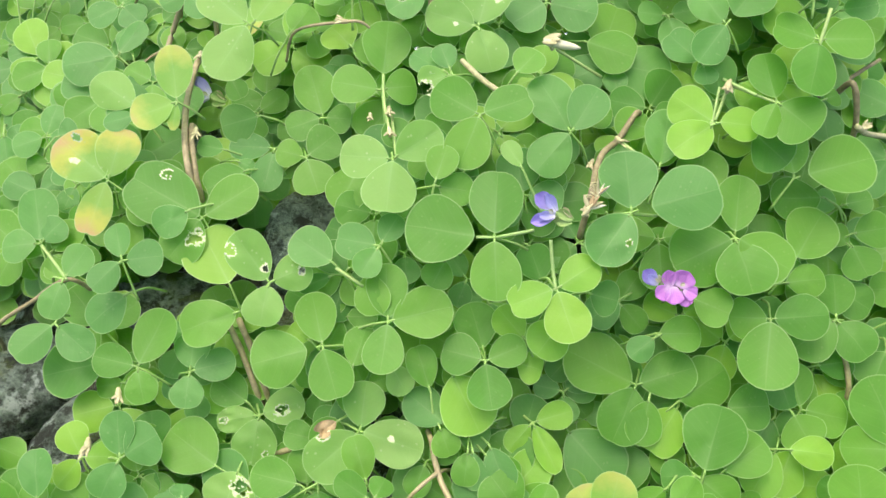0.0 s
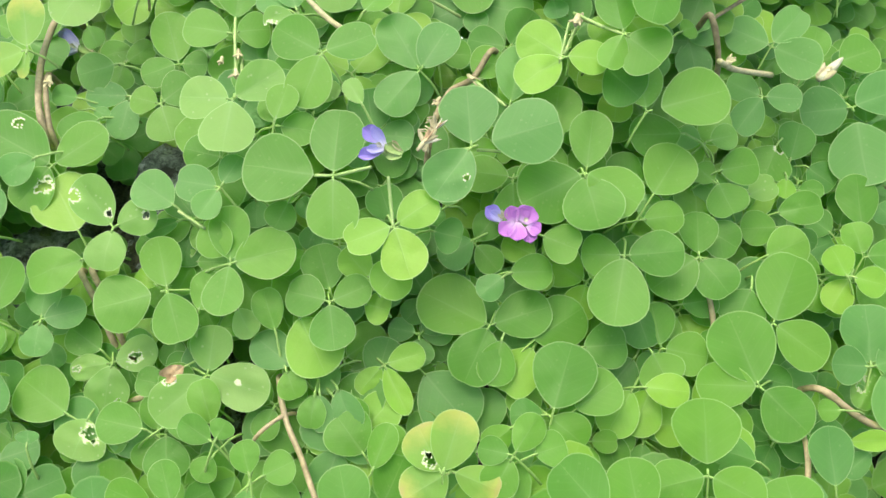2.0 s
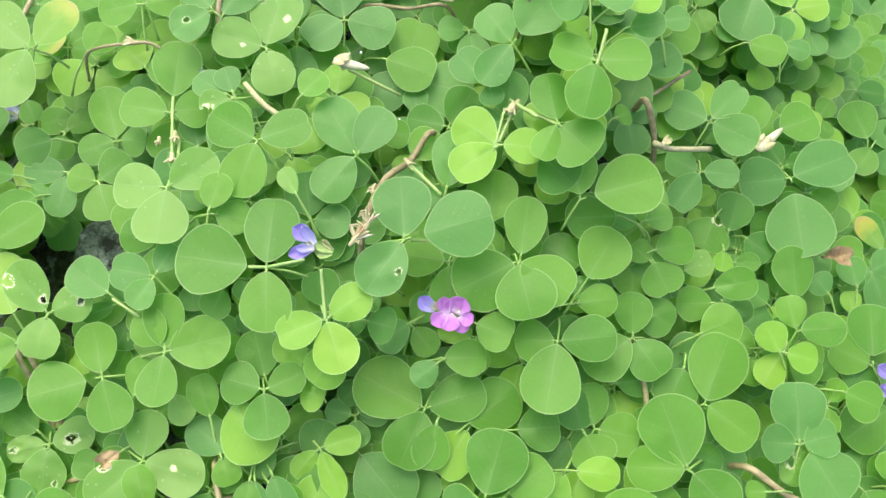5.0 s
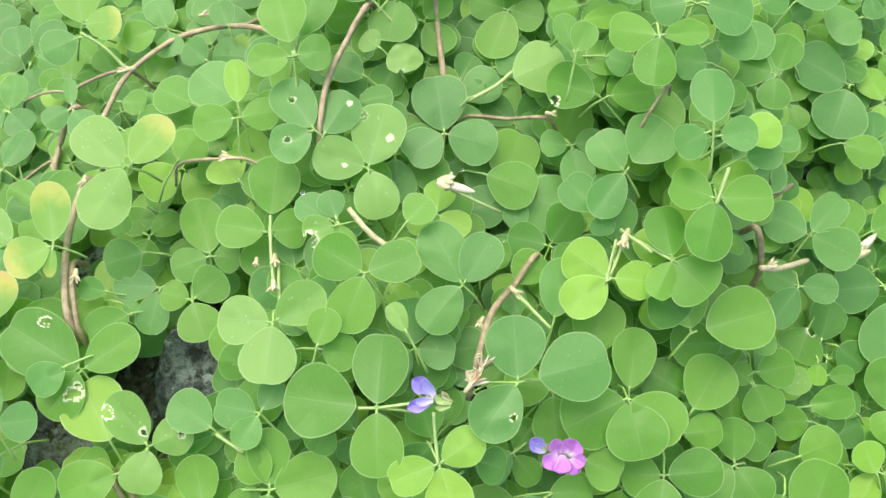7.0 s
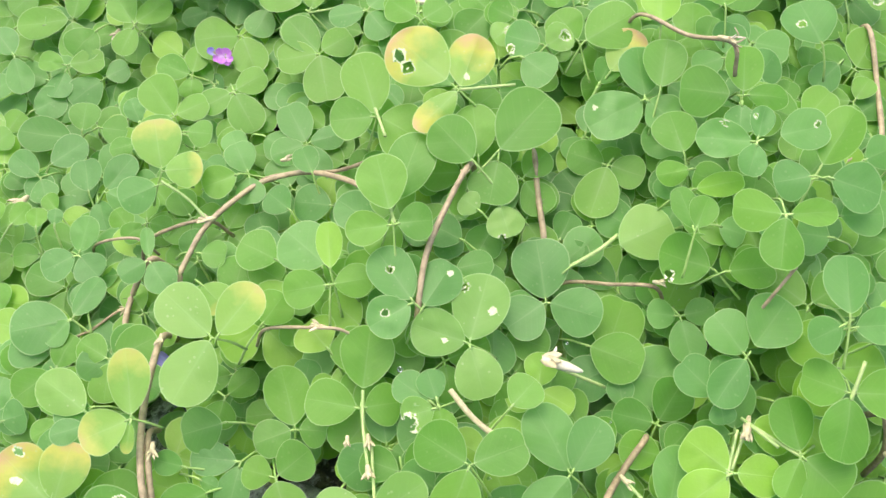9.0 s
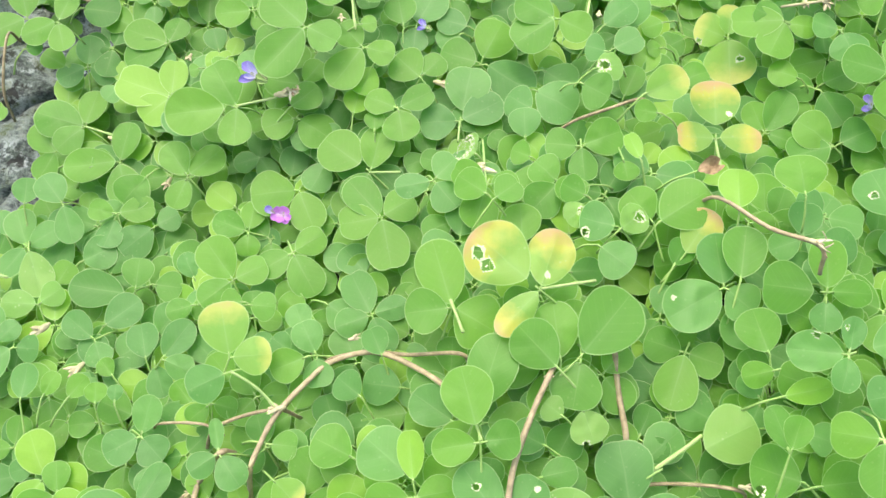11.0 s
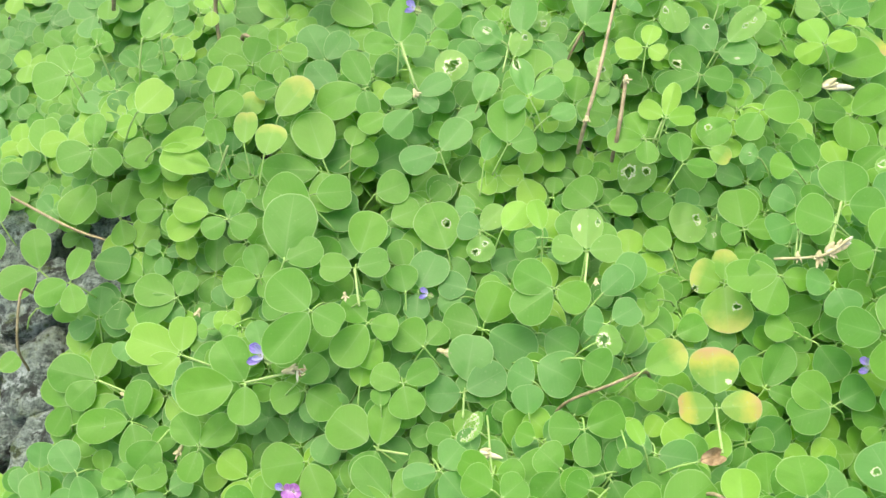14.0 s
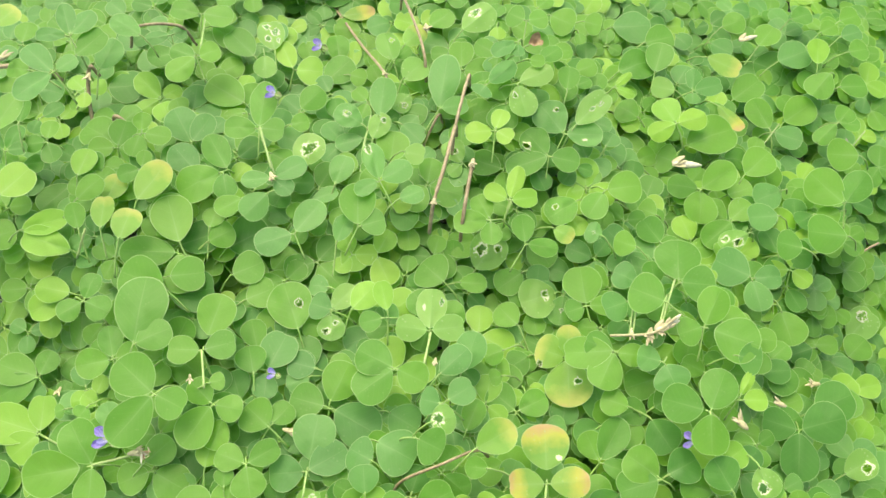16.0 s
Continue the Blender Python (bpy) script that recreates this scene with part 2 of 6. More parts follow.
SHAPES = [dict(fold=(0.03 + 0.075 * random.random()) * random.choice((1, 1, -1)), curl=random.uniform(-0.16, 0.12), wave=random.uniform(0.02, 0.06), seed=3.1 * n, notch=random.choice((0.0, 0.0, 0.02, 0.04, 0.07))) for n in range(10)]
LEAFLETS = [mesh_of("leaflet", *leaflet_shape(26, (0.45, 0.95, 1.0), **s)[:2], [GREEN], *leaflet_shape(26, (0.45, 0.95, 1.0), **s)[2:]) for s in SHAPES]
LOW_LEAFLETS = [mesh_of("leaflet", *leaflet_shape(20, (0.55, 0.94, 1.0), **s)[:2], [GREEN], *leaflet_shape(20, (0.55, 0.94, 1.0), **s)[2:]) for s in SHAPES]
ROUGH_LEAFLETS = [leaflet_shape(14, (0.9, 1.0), **s) for s in SHAPES]


def eaten_leaflet(seed, bites):
    """A leaflet with chewed places: (across, along, radius) each, pale dry tissue round a lace of holes."""
    s = SHAPES[seed % len(SHAPES)]
    verts, faces, rim, uv = leaflet_shape(72, tuple(0.045 * k for k in range(1, 21)) + (0.955, 1.0), **s)
    kept, slots = [], []
    for f in faces:
        x, y = np.mean([uv[i] for i in f], axis=0)
        slot = 0
        for bx, by, br in bites:
            d = math.hypot(x - 0.5 - bx, y - by) / br + 0.5 * noise.noise((x * 9, y * 9, seed)) + 0.25 * noise.noise((x * 30, y * 30, seed))
            if d < 0.72 and br > 0.075 and noise.noise((x * 16, y * 16, seed + 2.0)) > -0.4:
                slot = -1
            elif d < 0.97:
                slot = max(slot, 1) if slot >= 0 else slot
        if slot >= 0:
            kept.append(f)
            slots.append(slot)
    return mesh_of("leaflet", verts, kept, [GREEN, SCAR], rim, uv, slots)


WITHERED = [mesh_of("leaflet", *leaflet_shape(24, (0.3, 0.6, 0.85, 1.0), 0.9, s, 0.42, 11.0 * s, 0.2)[:2], [DRY], *leaflet_shape(24, (0.3, 0.6, 0.85, 1.0), 0.9, s, 0.42, 11.0 * s, 0.2)[2:]) for s in (0.5, -0.7, 0.9)]


def tube(points, radii, sides=6):
    """A tapered tube through the points: vertices and faces."""
    verts, faces, n = [], [], len(points)
    points = [Vector(p) for p in points]
    side = Vector((0.31, 0.77, 0.55))
    for k, p in enumerate(points):
        way = (points[min(k + 1, n - 1)] - points[max(k - 1, 0)]).normalized()
        a = way.cross(side).normalized()
        b = way.cross(a)
        for i in range(sides):
            t = 2 * math.pi * i / sides
            verts.append(p + radii[k] * (math.cos(t) * a + math.sin(t) * b))
    for k in range(n - 1):
        for i in range(sides):
            j = (i + 1) % sides
            faces.append((k * sides + i, k * sides + j, (k + 1) * sides + j, (k + 1) * sides + i))
    faces += [tuple(range(sides - 1, -1, -1)), tuple(range((n - 1) * sides, n * sides))]
    return [tuple(v) for v in verts], faces


def smooth_line(points, steps=5):
    """A line that glides through the points."""
    pts = [Vector(p) for p in points]
    pts = [2 * pts[0] - pts[1], *pts, 2 * pts[-1] - pts[-2]]
    out = []
    for k in range(1, len(pts) - 2):
        a, b, c, d = pts[k - 1:k + 3]
        for i in range(steps):
            t = i / steps
            out.append(0.5 * (2 * b + (c - a) * t + (2 * a - 5 * b + 4 * c - d) * t * t + (3 * b - a - 3 * c + d) * t ** 3))
    return out + [pts[-2]]


# ---- plan, in millimetres: the leaf cover is a low hummock that falls to bare stones on one side ----
MM = 0.001


def cover(x, y):
    """The cover's rough height, in millimetres."""
    x, y = max(-0.3, min(0.35, x * MM)), max(-0.15, min(0.75, y * MM)) - 0.25
    return 1000 * max(-0.055, 0.044 + 0.04 * y + 0.05 * x - 2.3 * x * x)


def ground_height(x, y):
    bumps = 9 * noise.noise((x * 0.03, y * 0.03, 1.0)) + 4 * noise.noise((x * 0.09, y * 0.09, 4.0))
    far = max(0.0, math.hypot(x, y - 250) - 450) / 400
    return (cover(x, y) - 50 + bumps) * (1 - min(1, far)) - 90 * min(1, far)


LEAVES = []


def trefoil(x, y, z, skin, *blades):
    """A leaf, its three leaflets meeting at (x, y, z): each (heading, length) or (heading, length, width)."""
    LEAVES.append((x, y, z, skin, blades))


# upper leaves, patch after patch along the walk
trefoil(-97, 172, 9.3, DULL, (-166, 16.3, 15.0), (61, 12.8, 8.1), (-130, 8.9, 7.3))
trefoil(-69, 139, 30.0, YELLOW, (101, 16.4, 10.2), (-154, 12.0, 10.9), (-93, 7.9, 3.2))
trefoil(-82, 142, 23.6, PALE, (145, 14.4, 11.0))
trefoil(-81, 139, 24.6, DULL, (-161, 8.7, 6.6))
trefoil(-87, 121, 20.4, OLD, (140, 17.4, 14.4, ((0.21, 0.82, 0.08), (-0.12, 0.54, 0.07))), (78, 14.5, 11.8), (-106, 15.5, 9.3))
trefoil(-115, 146, 4.2, DULL, (80, 10.6, 7.4), (-160, 9.7, 8.6), (-7, 10.0, 7.7))
trefoil(-135, 156, -7.5, DULL, (-77, 12.2, 8.4))
trefoil(-32, 139, 22.9, GREEN, (106, 15.4, 11.2), (-3, 7.4, 8.4), (-159, 10.0, 9.4))
trefoil(-36, 128, 20.5, GREEN, (166, 7.8, 8.1), (40, 9.9, 10.7), (-70, 10.8, 11.5))
trefoil(-45, 132, 18.9, DULL, (175, 12.0, 8.6), (-101, 12.1, 8.5))
trefoil(-51, 125, 19.4, GREEN, (-154, 12.5, 10.3))
trefoil(-49, 141, 21.4, DEEP, (-163, 10.9, 11.5))
trefoil(-57, 130, 21.0, DEEP, (168, 7.7, 6.2))
trefoil(-16, 142, 30.9, GREEN, (85, 15.6, 12.9, None, 4.8), (171, 12.9, 11.1), (10, 9.2, 10.2))
trefoil(2, 140, 39.5, PALE, (-163, 8.1, 8.4, ((-0.2, 0.84, 0.3),)))
trefoil(1, 141, 39.3, DULL, (148, 10.1, 8.3))
trefoil(2, 141, 39.6, DULL, (110, 7.5, 6.9))
trefoil(9, 127, 40.4, GREEN, (149, 12.8, 11.7), (21, 13.4, 10.5), (-111, 14.3, 11.5))
trefoil(32, 127, 33.0, DULL, (118, 17.1, 11.7), (58, 14.2, 10.5), (-131, 14.1, 10.8))
trefoil(-12, 116, 37.7, PALE, (175, 12.5, 11.8), (34, 13.4, 10.3), (-95, 14.4, 13.2))
trefoil(-2, 110, 36.4, GREEN, (72, 9.5, 8.1))
trefoil(19, 113, 37.7, PALE, (119, 8.2, 4.8))
trefoil(67, 127, 36.9, LIME, (144, 12.4, 11.6), (-147, 13.5, 10.4), (-5, 10.5, 9.6))
trefoil(81, 130, 41.6, GREEN, (100, 12.8, 10.1), (-47, 11.6, 14.1), (-118, 10.4, 7.2))
trefoil(90, 141, 51.2, GREEN, (160, 11.4, 10.7), (-1, 12.4, 11.2), (-106, 14.9, 11.5))
trefoil(46, 155, 26.4, DULL, (-14, 16.0, 16.5), (-158, 12.6, 11.7))
trefoil(54, 119, 29.4, DULL, (78, 15.5, 10.5))
trefoil(65, 143, 40.5, DULL, (134, 11.4, 10.1), (67, 9.7, 8.7), (-81, 5.9, 6.3))
trefoil(43, 157, 27.4, GREEN, (70, 15.9, 14.2))
trefoil(77, 127, 33.8, DEEP, (-45, 11.7, 12.9))
trefoil(-61, 110, 20.0, GREEN, (150, 23.0, 16.6, ((0.31, 0.62, 0.08),)), (34, 15.7, 11.6), (-125, 13.4, 12.0, ((-0.17, 0.35, 0.19),)))
trefoil(-63, 110, 24.3, DULL, (-148, 9.9, 8.7))
trefoil(-108, 110, 6.0, DULL, (102, 15.8, 11.4), (50, 8.3, 9.2), (-173, 10.1, 9.8))
trefoil(-95, 95, 15.5, DULL, (56, 9.4, 8.8), (-107, 10.4, 8.2))
trefoil(-78, 96, 23.3, DULL, (106, 9.5, 7.0), (6, 9.9, 9.4), (-133, 9.6, 7.8))
trefoil(-96, 84, 12.7, DULL, (-40, 12.1, 8.7), (-136, 12.1, 9.5))
trefoil(-78, 91, 15.6, DULL, (-141, 12.4, 10.3))
trefoil(-53, 93, 15.1, LIME, (120, 17.2, 16.0))
trefoil(-42, 91, 21.5, PALE, (127, 14.8, 10.9, ((-0.3, 0.8, 0.15), (0.11, 0.18, 0.09))), (22, 10.5, 9.4, ((0.04, 0.72, 0.12),)), (-99, 10.9, 10.2))
trefoil(-50, 86, 15.6, GREEN, (-161, 15.1, 12.0))
trefoil(-75, 74, 9.1, GREEN, (66, 15.1, 11.0), (167, 10.9, 8.9), (-75, 9.2, 8.1))
trefoil(-63, 74, 5.7, DULL, (88, 9.6, 9.4), (14, 11.3, 8.8), (-93, 9.0, 8.7))
trefoil(12, 97, 32.9, GREEN, (172, 17.1, 16.8, None, 4.6), (86, 17.2, 13.1), (-89, 15.0, 12.3))
trefoil(26, 85, 30.6, LIME, (33, 11.4, 9.1), (-159, 11.7, 8.8), (-73, 12.8, 10.9))
trefoil(-26, 94, 25.6, DULL, (145, 12.4, 10.4))
trefoil(-15, 97, 29.1, DULL, (169, 10.6, 9.4), (60, 8.4, 6.9), (-121, 8.6, 7.1))
trefoil(-13, 81, 21.0, GREEN, (93, 13.8, 10.0), (13, 15.4, 12.8), (-97, 12.8, 10.1))
trefoil(-21, 123, 25.5, GREEN, (-114, 13.2, 10.9))
trefoil(-2, 111, 33.7, GREEN, (-9, 9.2, 8.6))
trefoil(1, 96, 25.4, GREEN, (-118, 8.0, 8.2))
trefoil(-29, 77, 15.4, GREEN, (103, 13.0, 10.3), (-164, 14.2, 14.5, None, 3.8), (-73, 13.3, 11.0))
trefoil(10, 76, 14.2, GREEN, (106, 12.3, 10.8))
trefoil(20, 78, 16.4, LIME, (131, 10.1, 8.3))
trefoil(29, 82, 21.3, LIME, (-128, 11.2, 10.6))
trefoil(10, 73, 15.8, GREEN, (22, 10.2, 8.3), (164, 10.5, 10.5), (-83, 11.5, 11.0))
trefoil(17, 74, 12.8, LIME, (-17, 7.1, 8.5))
trefoil(2, 72, 11.5, LIME, (-65, 15.9, 14.2))
trefoil(34, 87, 24.4, DEEP, (-16, 7.5, 9.1))
trefoil(44, 102, 36.3, DULL, (93, 15.0, 13.8), (14, 17.4, 15.9, None, 4.8), (-126, 14.9, 11.9, ((-0.29, 0.43, 0.08),)))
trefoil(72, 103, 23.4, GREEN, (80, 15.4, 10.8))
trefoil(71, 101, 25.8, GREEN, (-155, 16.5, 16.1), (-79, 14.6, 15.0), (-34, 15.2, 12.9))
trefoil(81, 85, 13.2, GREEN, (4, 14.7, 12.0), (178, 10.3, 10.8), (-103, 18.3, 14.9))
trefoil(60, 88, 19.4, GREEN, (-24, 10.1, 10.2))
trefoil(52, 81, 13.5, GREEN, (0, 11.1, 9.7))
trefoil(52, 80, 14.4, DULL, (-143, 8.1, 6.7))
trefoil(-85, 78, 2.7, DEEP, (-167, 16.5, 14.5))
trefoil(-78, 53, 2.4, DULL, (97, 11.3, 8.7), (33, 9.8, 11.7, None, 1.6), (-112, 9.9, 9.5))
trefoil(-55, 52, -2.2, GREEN, (145, 15.7, 14.6))
trefoil(-72, 56, -3.7, DEEP, (99, 10.5, 9.8))
trefoil(-96, 43, 1.6, DULL, (99, 12.5, 8.7))
trefoil(-46, 65, -1.0, PALE, (-171, 10.7, 6.7, ((0.02, 0.81, 0.13),)), (17, 11.3, 9.4, ((0.05, 0.44, 0.18),)), (-98, 12.4, 11.3, ((-0.27, 0.72, 0.09),)))
trefoil(-49, 68, -1.5, GREEN, (145, 11.0, 9.7))
trefoil(-50, 52, -2.2, PALE, (-109, 10.6, 14.0, ((-0.18, 0.29, 0.24),)))
trefoil(-34, 47, 1.8, GREEN, (167, 11.9, 10.3))
trefoil(-62, 43, 1.4, DULL, (90, 3.9, 6.0))
trefoil(-20, 59, 5.4, PALE, (84, 11.8, 10.5), (-139, 15.6, 11.9, ((0.44, 0.39, 0.14),)), (-19, 15.6, 11.6, ((-0.06, 0.46, 0.07),)))
trefoil(-18, 47, 3.1, GREEN, (108, 11.7, 8.0))
trefoil(-13, 74, 12.5, PALE, (-61, 8.5, 7.0))
trefoil(1, 60, 7.1, DULL, (142, 12.1, 10.0))
trefoil(-1, 60, 7.5, GREEN, (-70, 7.7, 7.3))
trefoil(-3, 67, 11.3, GREEN, (108, 11.4, 7.6))
trefoil(22, 62, 2.5, LIME, (16, 10.1, 7.3), (-133, 8.9, 6.2), (-65, 13.2, 6.1))
trefoil(6, 55, 4.8, GREEN, (-97, 8.8, 7.0))
trefoil(10, 54, 3.9, GREEN, (-50, 10.3, 9.9))
trefoil(-30, 47, 3.1, GREEN, (16, 8.3, 9.2))
trefoil(-16, 42, 7.8, GREEN, (62, 5.4, 6.2))
trefoil(48, 71, 4.4, GREEN, (152, 19.0, 16.1), (16, 15.6, 12.1), (-115, 15.7, 13.1))
trefoil(59, 67, 0.8, LIME, (-124, 14.1, 11.5))
trefoil(58, 67, 2.7, GREEN, (33, 15.9, 13.6))
trefoil(62, 49, 3.8, GREEN, (72, 16.7, 15.6))
trefoil(84, 80, 1.9, DEEP, (-75, 14.1, 11.1))
trefoil(84, 56, 0.3, LIME, (-7, 11.7, 8.4))
trefoil(85, 66, -5.3, DEEP, (-133, 17.3, 14.9))
trefoil(88, 58, -5.4, LIME, (-115, 12.8, 10.8))
trefoil(61, 49, 1.9, DEEP, (180, 8.8, 8.1))
trefoil(44, 59, -6.8, DEEP, (-74, 12.9, 12.9))
trefoil(87, 116, 29.3, GREEN, (15, 18.0, 15.9, None, 3.8), (97, 13.2, 11.8))
trefoil(113, 130, 12.3, GREEN, (-119, 12.3, 9.3))
trefoil(126, 137, 6.2, DULL, (154, 10.4, 9.2), (-7, 10.3, 8.8), (-129, 13.9, 9.3))
trefoil(157, 142, -6.4, DULL, (-175, 15.1, 14.7), (21, 21.3, 15.6), (-86, 19.9, 20.5, None, 5.1))
trefoil(129, 150, 11.9, DULL, (-27, 14.1, 12.4), (152, 13.0, 12.5), (47, 14.2, 9.5))
trefoil(145, 154, -1.4, GREEN, (70, 13.1, 9.9))
trefoil(157, 160, -8.0, GREEN, (19, 13.2, 13.9))
trefoil(203, 176, -39.7, GREEN, (106, 14.9, 14.2))
trefoil(205, 175, -41.2, GREEN, (-126, 12.0, 10.6))
trefoil(89, 100, 15.5, GREEN, (56, 15.3, 14.1))
trefoil(99, 117, 18.4, GREEN, (-178, 14.0, 12.2))
trefoil(105, 117, 13.2, DULL, (154, 6.7, 7.1))
trefoil(109, 109, 6.3, GREEN, (135, 6.8, 7.2))
trefoil(106, 118, 13.1, GREEN, (11, 7.6, 7.7))
trefoil(109, 112, 8.1, GREEN, (10, 11.5, 10.5))
trefoil(109, 110, 6.6, GREEN, (-68, 10.1, 12.1))
trefoil(133, 130, -6.5, GREEN, (-116, 11.3, 13.5, ((-0.08, 0.04, 0.14),)))
trefoil(137, 126, -10.5, DEEP, (70, 12.9, 11.3))
trefoil(142, 126, -12.3, DEEP, (-39, 9.8, 11.4))
trefoil(134, 120, -7.8, LIME, (-99, 6.7, 6.3))
trefoil(136, 116, -9.5, GREEN, (1, 8.0, 5.8))
trefoil(119, 110, -2.1, PALE, (24, 9.6, 7.8))
trefoil(127, 106, -4.6, GREEN, (9, 13.5, 9.5))
trefoil(155, 106, -14.9, GREEN, (90, 16.0, 12.6))
trefoil(199, 134, -40.8, OLD, (126, 13.3, 7.9))
trefoil(180, 115, -27.7, DULL, (98, 9.9, 9.5))
trefoil(102, 89, 3.7, GREEN, (88, 11.6, 10.4), (-57, 12.0, 11.8), (-147, 15.2, 13.2))
trefoil(121, 92, -3.0, GREEN, (21, 12.4, 11.6))
trefoil(120, 73, -2.9, GREEN, (66, 19.2, 15.9), (-38, 15.5, 13.1))
trefoil(113, 56, -1.3, GREEN, (108, 18.9, 17.2), (177, 15.2, 11.5), (-47, 14.7, 14.1, None, 1.5))
trefoil(145, 88, -9.3, LIME, (113, 9.4, 9.5))
trefoil(147, 90, -12.1, LIME, (-128, 11.6, 8.9))
trefoil(146, 89, -9.8, LIME, (-16, 9.2, 8.8))
trefoil(152, 96, -12.3, GREEN, (100, 10.1, 8.9), (3, 13.8, 10.1))
trefoil(180, 91, -29.7, GREEN, (152, 13.7, 12.9), (85, 16.3, 15.2, None, 2.9))
trefoil(146, 64, -11.1, DULL, (89, 16.3, 15.2), (176, 9.7, 10.2), (13, 10.5, 10.7))
trefoil(165, 81, -20.9, GREEN, (-26, 11.4, 12.2))
trefoil(185, 80, -34.7, GREEN, (-149, 18.3, 15.6))
trefoil(97, 79, -3.5, DEEP, (7, 10.4, 8.8))
trefoil(116, 83, -1.6, GREEN, (-117, 11.4, 12.8))
trefoil(91, 67, -3.0, GREEN, (99, 11.6, 10.8), (-13, 11.2, 11.7))
trefoil(88, 66, -1.5, GREEN, (-66, 9.3, 12.1))
trefoil(95, 33, 7.0, GREEN, (88, 15.2, 16.0, None, 2.6), (-168, 12.8, 11.2), (-28, 13.2, 12.0))
trefoil(134, 51, -5.3, GREEN, (179, 6.2, 5.7))
trefoil(128, 32, -5.7, DULL, (92, 14.5, 10.8))
trefoil(115, 21, 1.9, GREEN, (100, 12.5, 14.1))
trefoil(148, 63, -11.3, DULL, (-61, 15.8, 18.0))
trefoil(149, 66, -13.6, PALE, (-116, 12.9, 7.8, ((0.2, 0.5, 0.18),)))
trefoil(134, 44, -8.3, LIME, (2, 10.4, 5.4))
trefoil(142, 43, -12.2, DULL, (-142, 9.7, 5.9))
trefoil(163, 41, -24.4, DEEP, (-103, 13.7, 13.5))
trefoil(167, 55, -26.3, GREEN, (-56, 10.9, 12.6))
trefoil(112, 39, -7.1, DEEP, (160, 12.7, 9.5))
trefoil(36, 34, 7.7, YELLOW, (117, 12.0, 11.3, ((-0.06, 0.29, 0.18),)), (72, 14.6, 10.9))
trefoil(38, 35, 6.8, YELLOW, (-151, 12.2, 11.2), (-23, 11.6, 7.6))
trefoil(31, 62, -2.6, DULL, (-50, 18.4, 16.5))
trefoil(52, 38, 7.9, GREEN, (-122, 9.7, 9.1), (167, 7.8, 6.8), (55, 10.3, 7.4))
trefoil(56, 38, 7.6, GREEN, (17, 8.1, 8.5))
trefoil(61, 49, 1.9, GREEN, (-41, 11.2, 10.6))
trefoil(71, 23, 13.2, GREEN, (130, 15.4, 13.2))
trefoil(78, 22, 11.7, GREEN, (98, 13.7, 12.2))
trefoil(17, 21, 14.3, GREEN, (102, 13.7, 11.2))
trefoil(11, 56, 5.0, DULL, (-68, 11.5, 8.1))
trefoil(7, 55, 4.7, DULL, (-84, 9.7, 5.8))
trefoil(18, 40, 0.9, GREEN, (126, 11.5, 12.2))
trefoil(20, 35, 6.4, GREEN, (68, 11.4, 6.7))
trefoil(-98, 275, 9.4, GREEN, (-109, 11.1, 8.3), (126, 13.1, 10.2), (43, 13.7, 10.9))
trefoil(-20, 258, 36.9, DULL, (-169, 11.0, 7.9), (-50, 10.0, 10.7), (48, 9.4, 10.3))
trefoil(6, 216, 55.2, OLD, (139, 18.2, 16.5, ((-0.18, 0.74, 0.11), (-0.23, 0.54, 0.11)), 4.3), (72, 15.6, 11.9, ((0.05, 0.2, 0.07),)), (-133, 15.1, 7.7))
trefoil(-5, 250, 43.1, GREEN, (149, 9.7, 10.4))
trefoil(-4, 247, 45.7, GREEN, (38, 8.7, 9.1))
trefoil(13, 265, 37.4, GREEN, (-122, 15.2, 12.7))
trefoil(-15, 216, 43.6, GREEN, (107, 18.2, 13.0), (-171, 11.8, 11.9), (-30, 12.1, 14.9))
trefoil(-9, 179, 52.9, GREEN, (105, 14.4, 12.1, None, 4.0), (-170, 10.8, 8.4), (7, 9.0, 9.2))
trefoil(-9, 188, 47.7, GREEN, (73, 19.1, 12.4))
trefoil(10, 197, 52.0, GREEN, (134, 13.9, 12.2))
trefoil(11, 200, 48.8, GREEN, (96, 14.9, 11.2))
trefoil(15, 200, 51.6, GREEN, (50, 19.7, 15.7, None, 1.9))
trefoil(16, 201, 49.0, GREEN, (-101, 12.4, 12.7))
trefoil(-25, 174, 40.6, DULL, (140, 13.9, 13.6))
trefoil(-24, 172, 41.9, LIME, (96, 12.3, 6.5))
trefoil(-24, 169, 41.1, GREEN, (11, 9.9, 8.5), (-170, 11.0, 9.8))
trefoil(29, 239, 46.1, DULL, (167, 10.2, 11.7, ((-0.32, 0.76, 0.13),)))
trefoil(22, 231, 50.9, DULL, (-38, 10.1, 11.3))
trefoil(29, 238, 46.0, PALE, (37, 8.7, 8.7, ((0.05, 0.74, 0.18),)))
trefoil(22, 249, 44.7, GREEN, (155, 7.8, 8.5))
trefoil(55, 222, 45.5, DULL, (98, 14.0, 11.7), (-151, 17.4, 13.9, ((0.29, 0.72, 0.05),)), (-43, 9.3, 11.1))
trefoil(46, 208, 35.1, GREEN, (162, 10.8, 9.9), (-20, 9.7, 10.2), (-110, 15.7, 11.8))
trefoil(58, 222, 49.2, GREEN, (79, 14.7, 11.7))
trefoil(77, 217, 54.2, GREEN, (173, 13.5, 13.5, None, 3.3), (84, 13.7, 10.5), (-1, 11.9, 7.3))
trefoil(62, 202, 49.5, GREEN, (106, 11.9, 11.8))
trefoil(77, 216, 53.5, DULL, (-99, 8.4, 8.4))
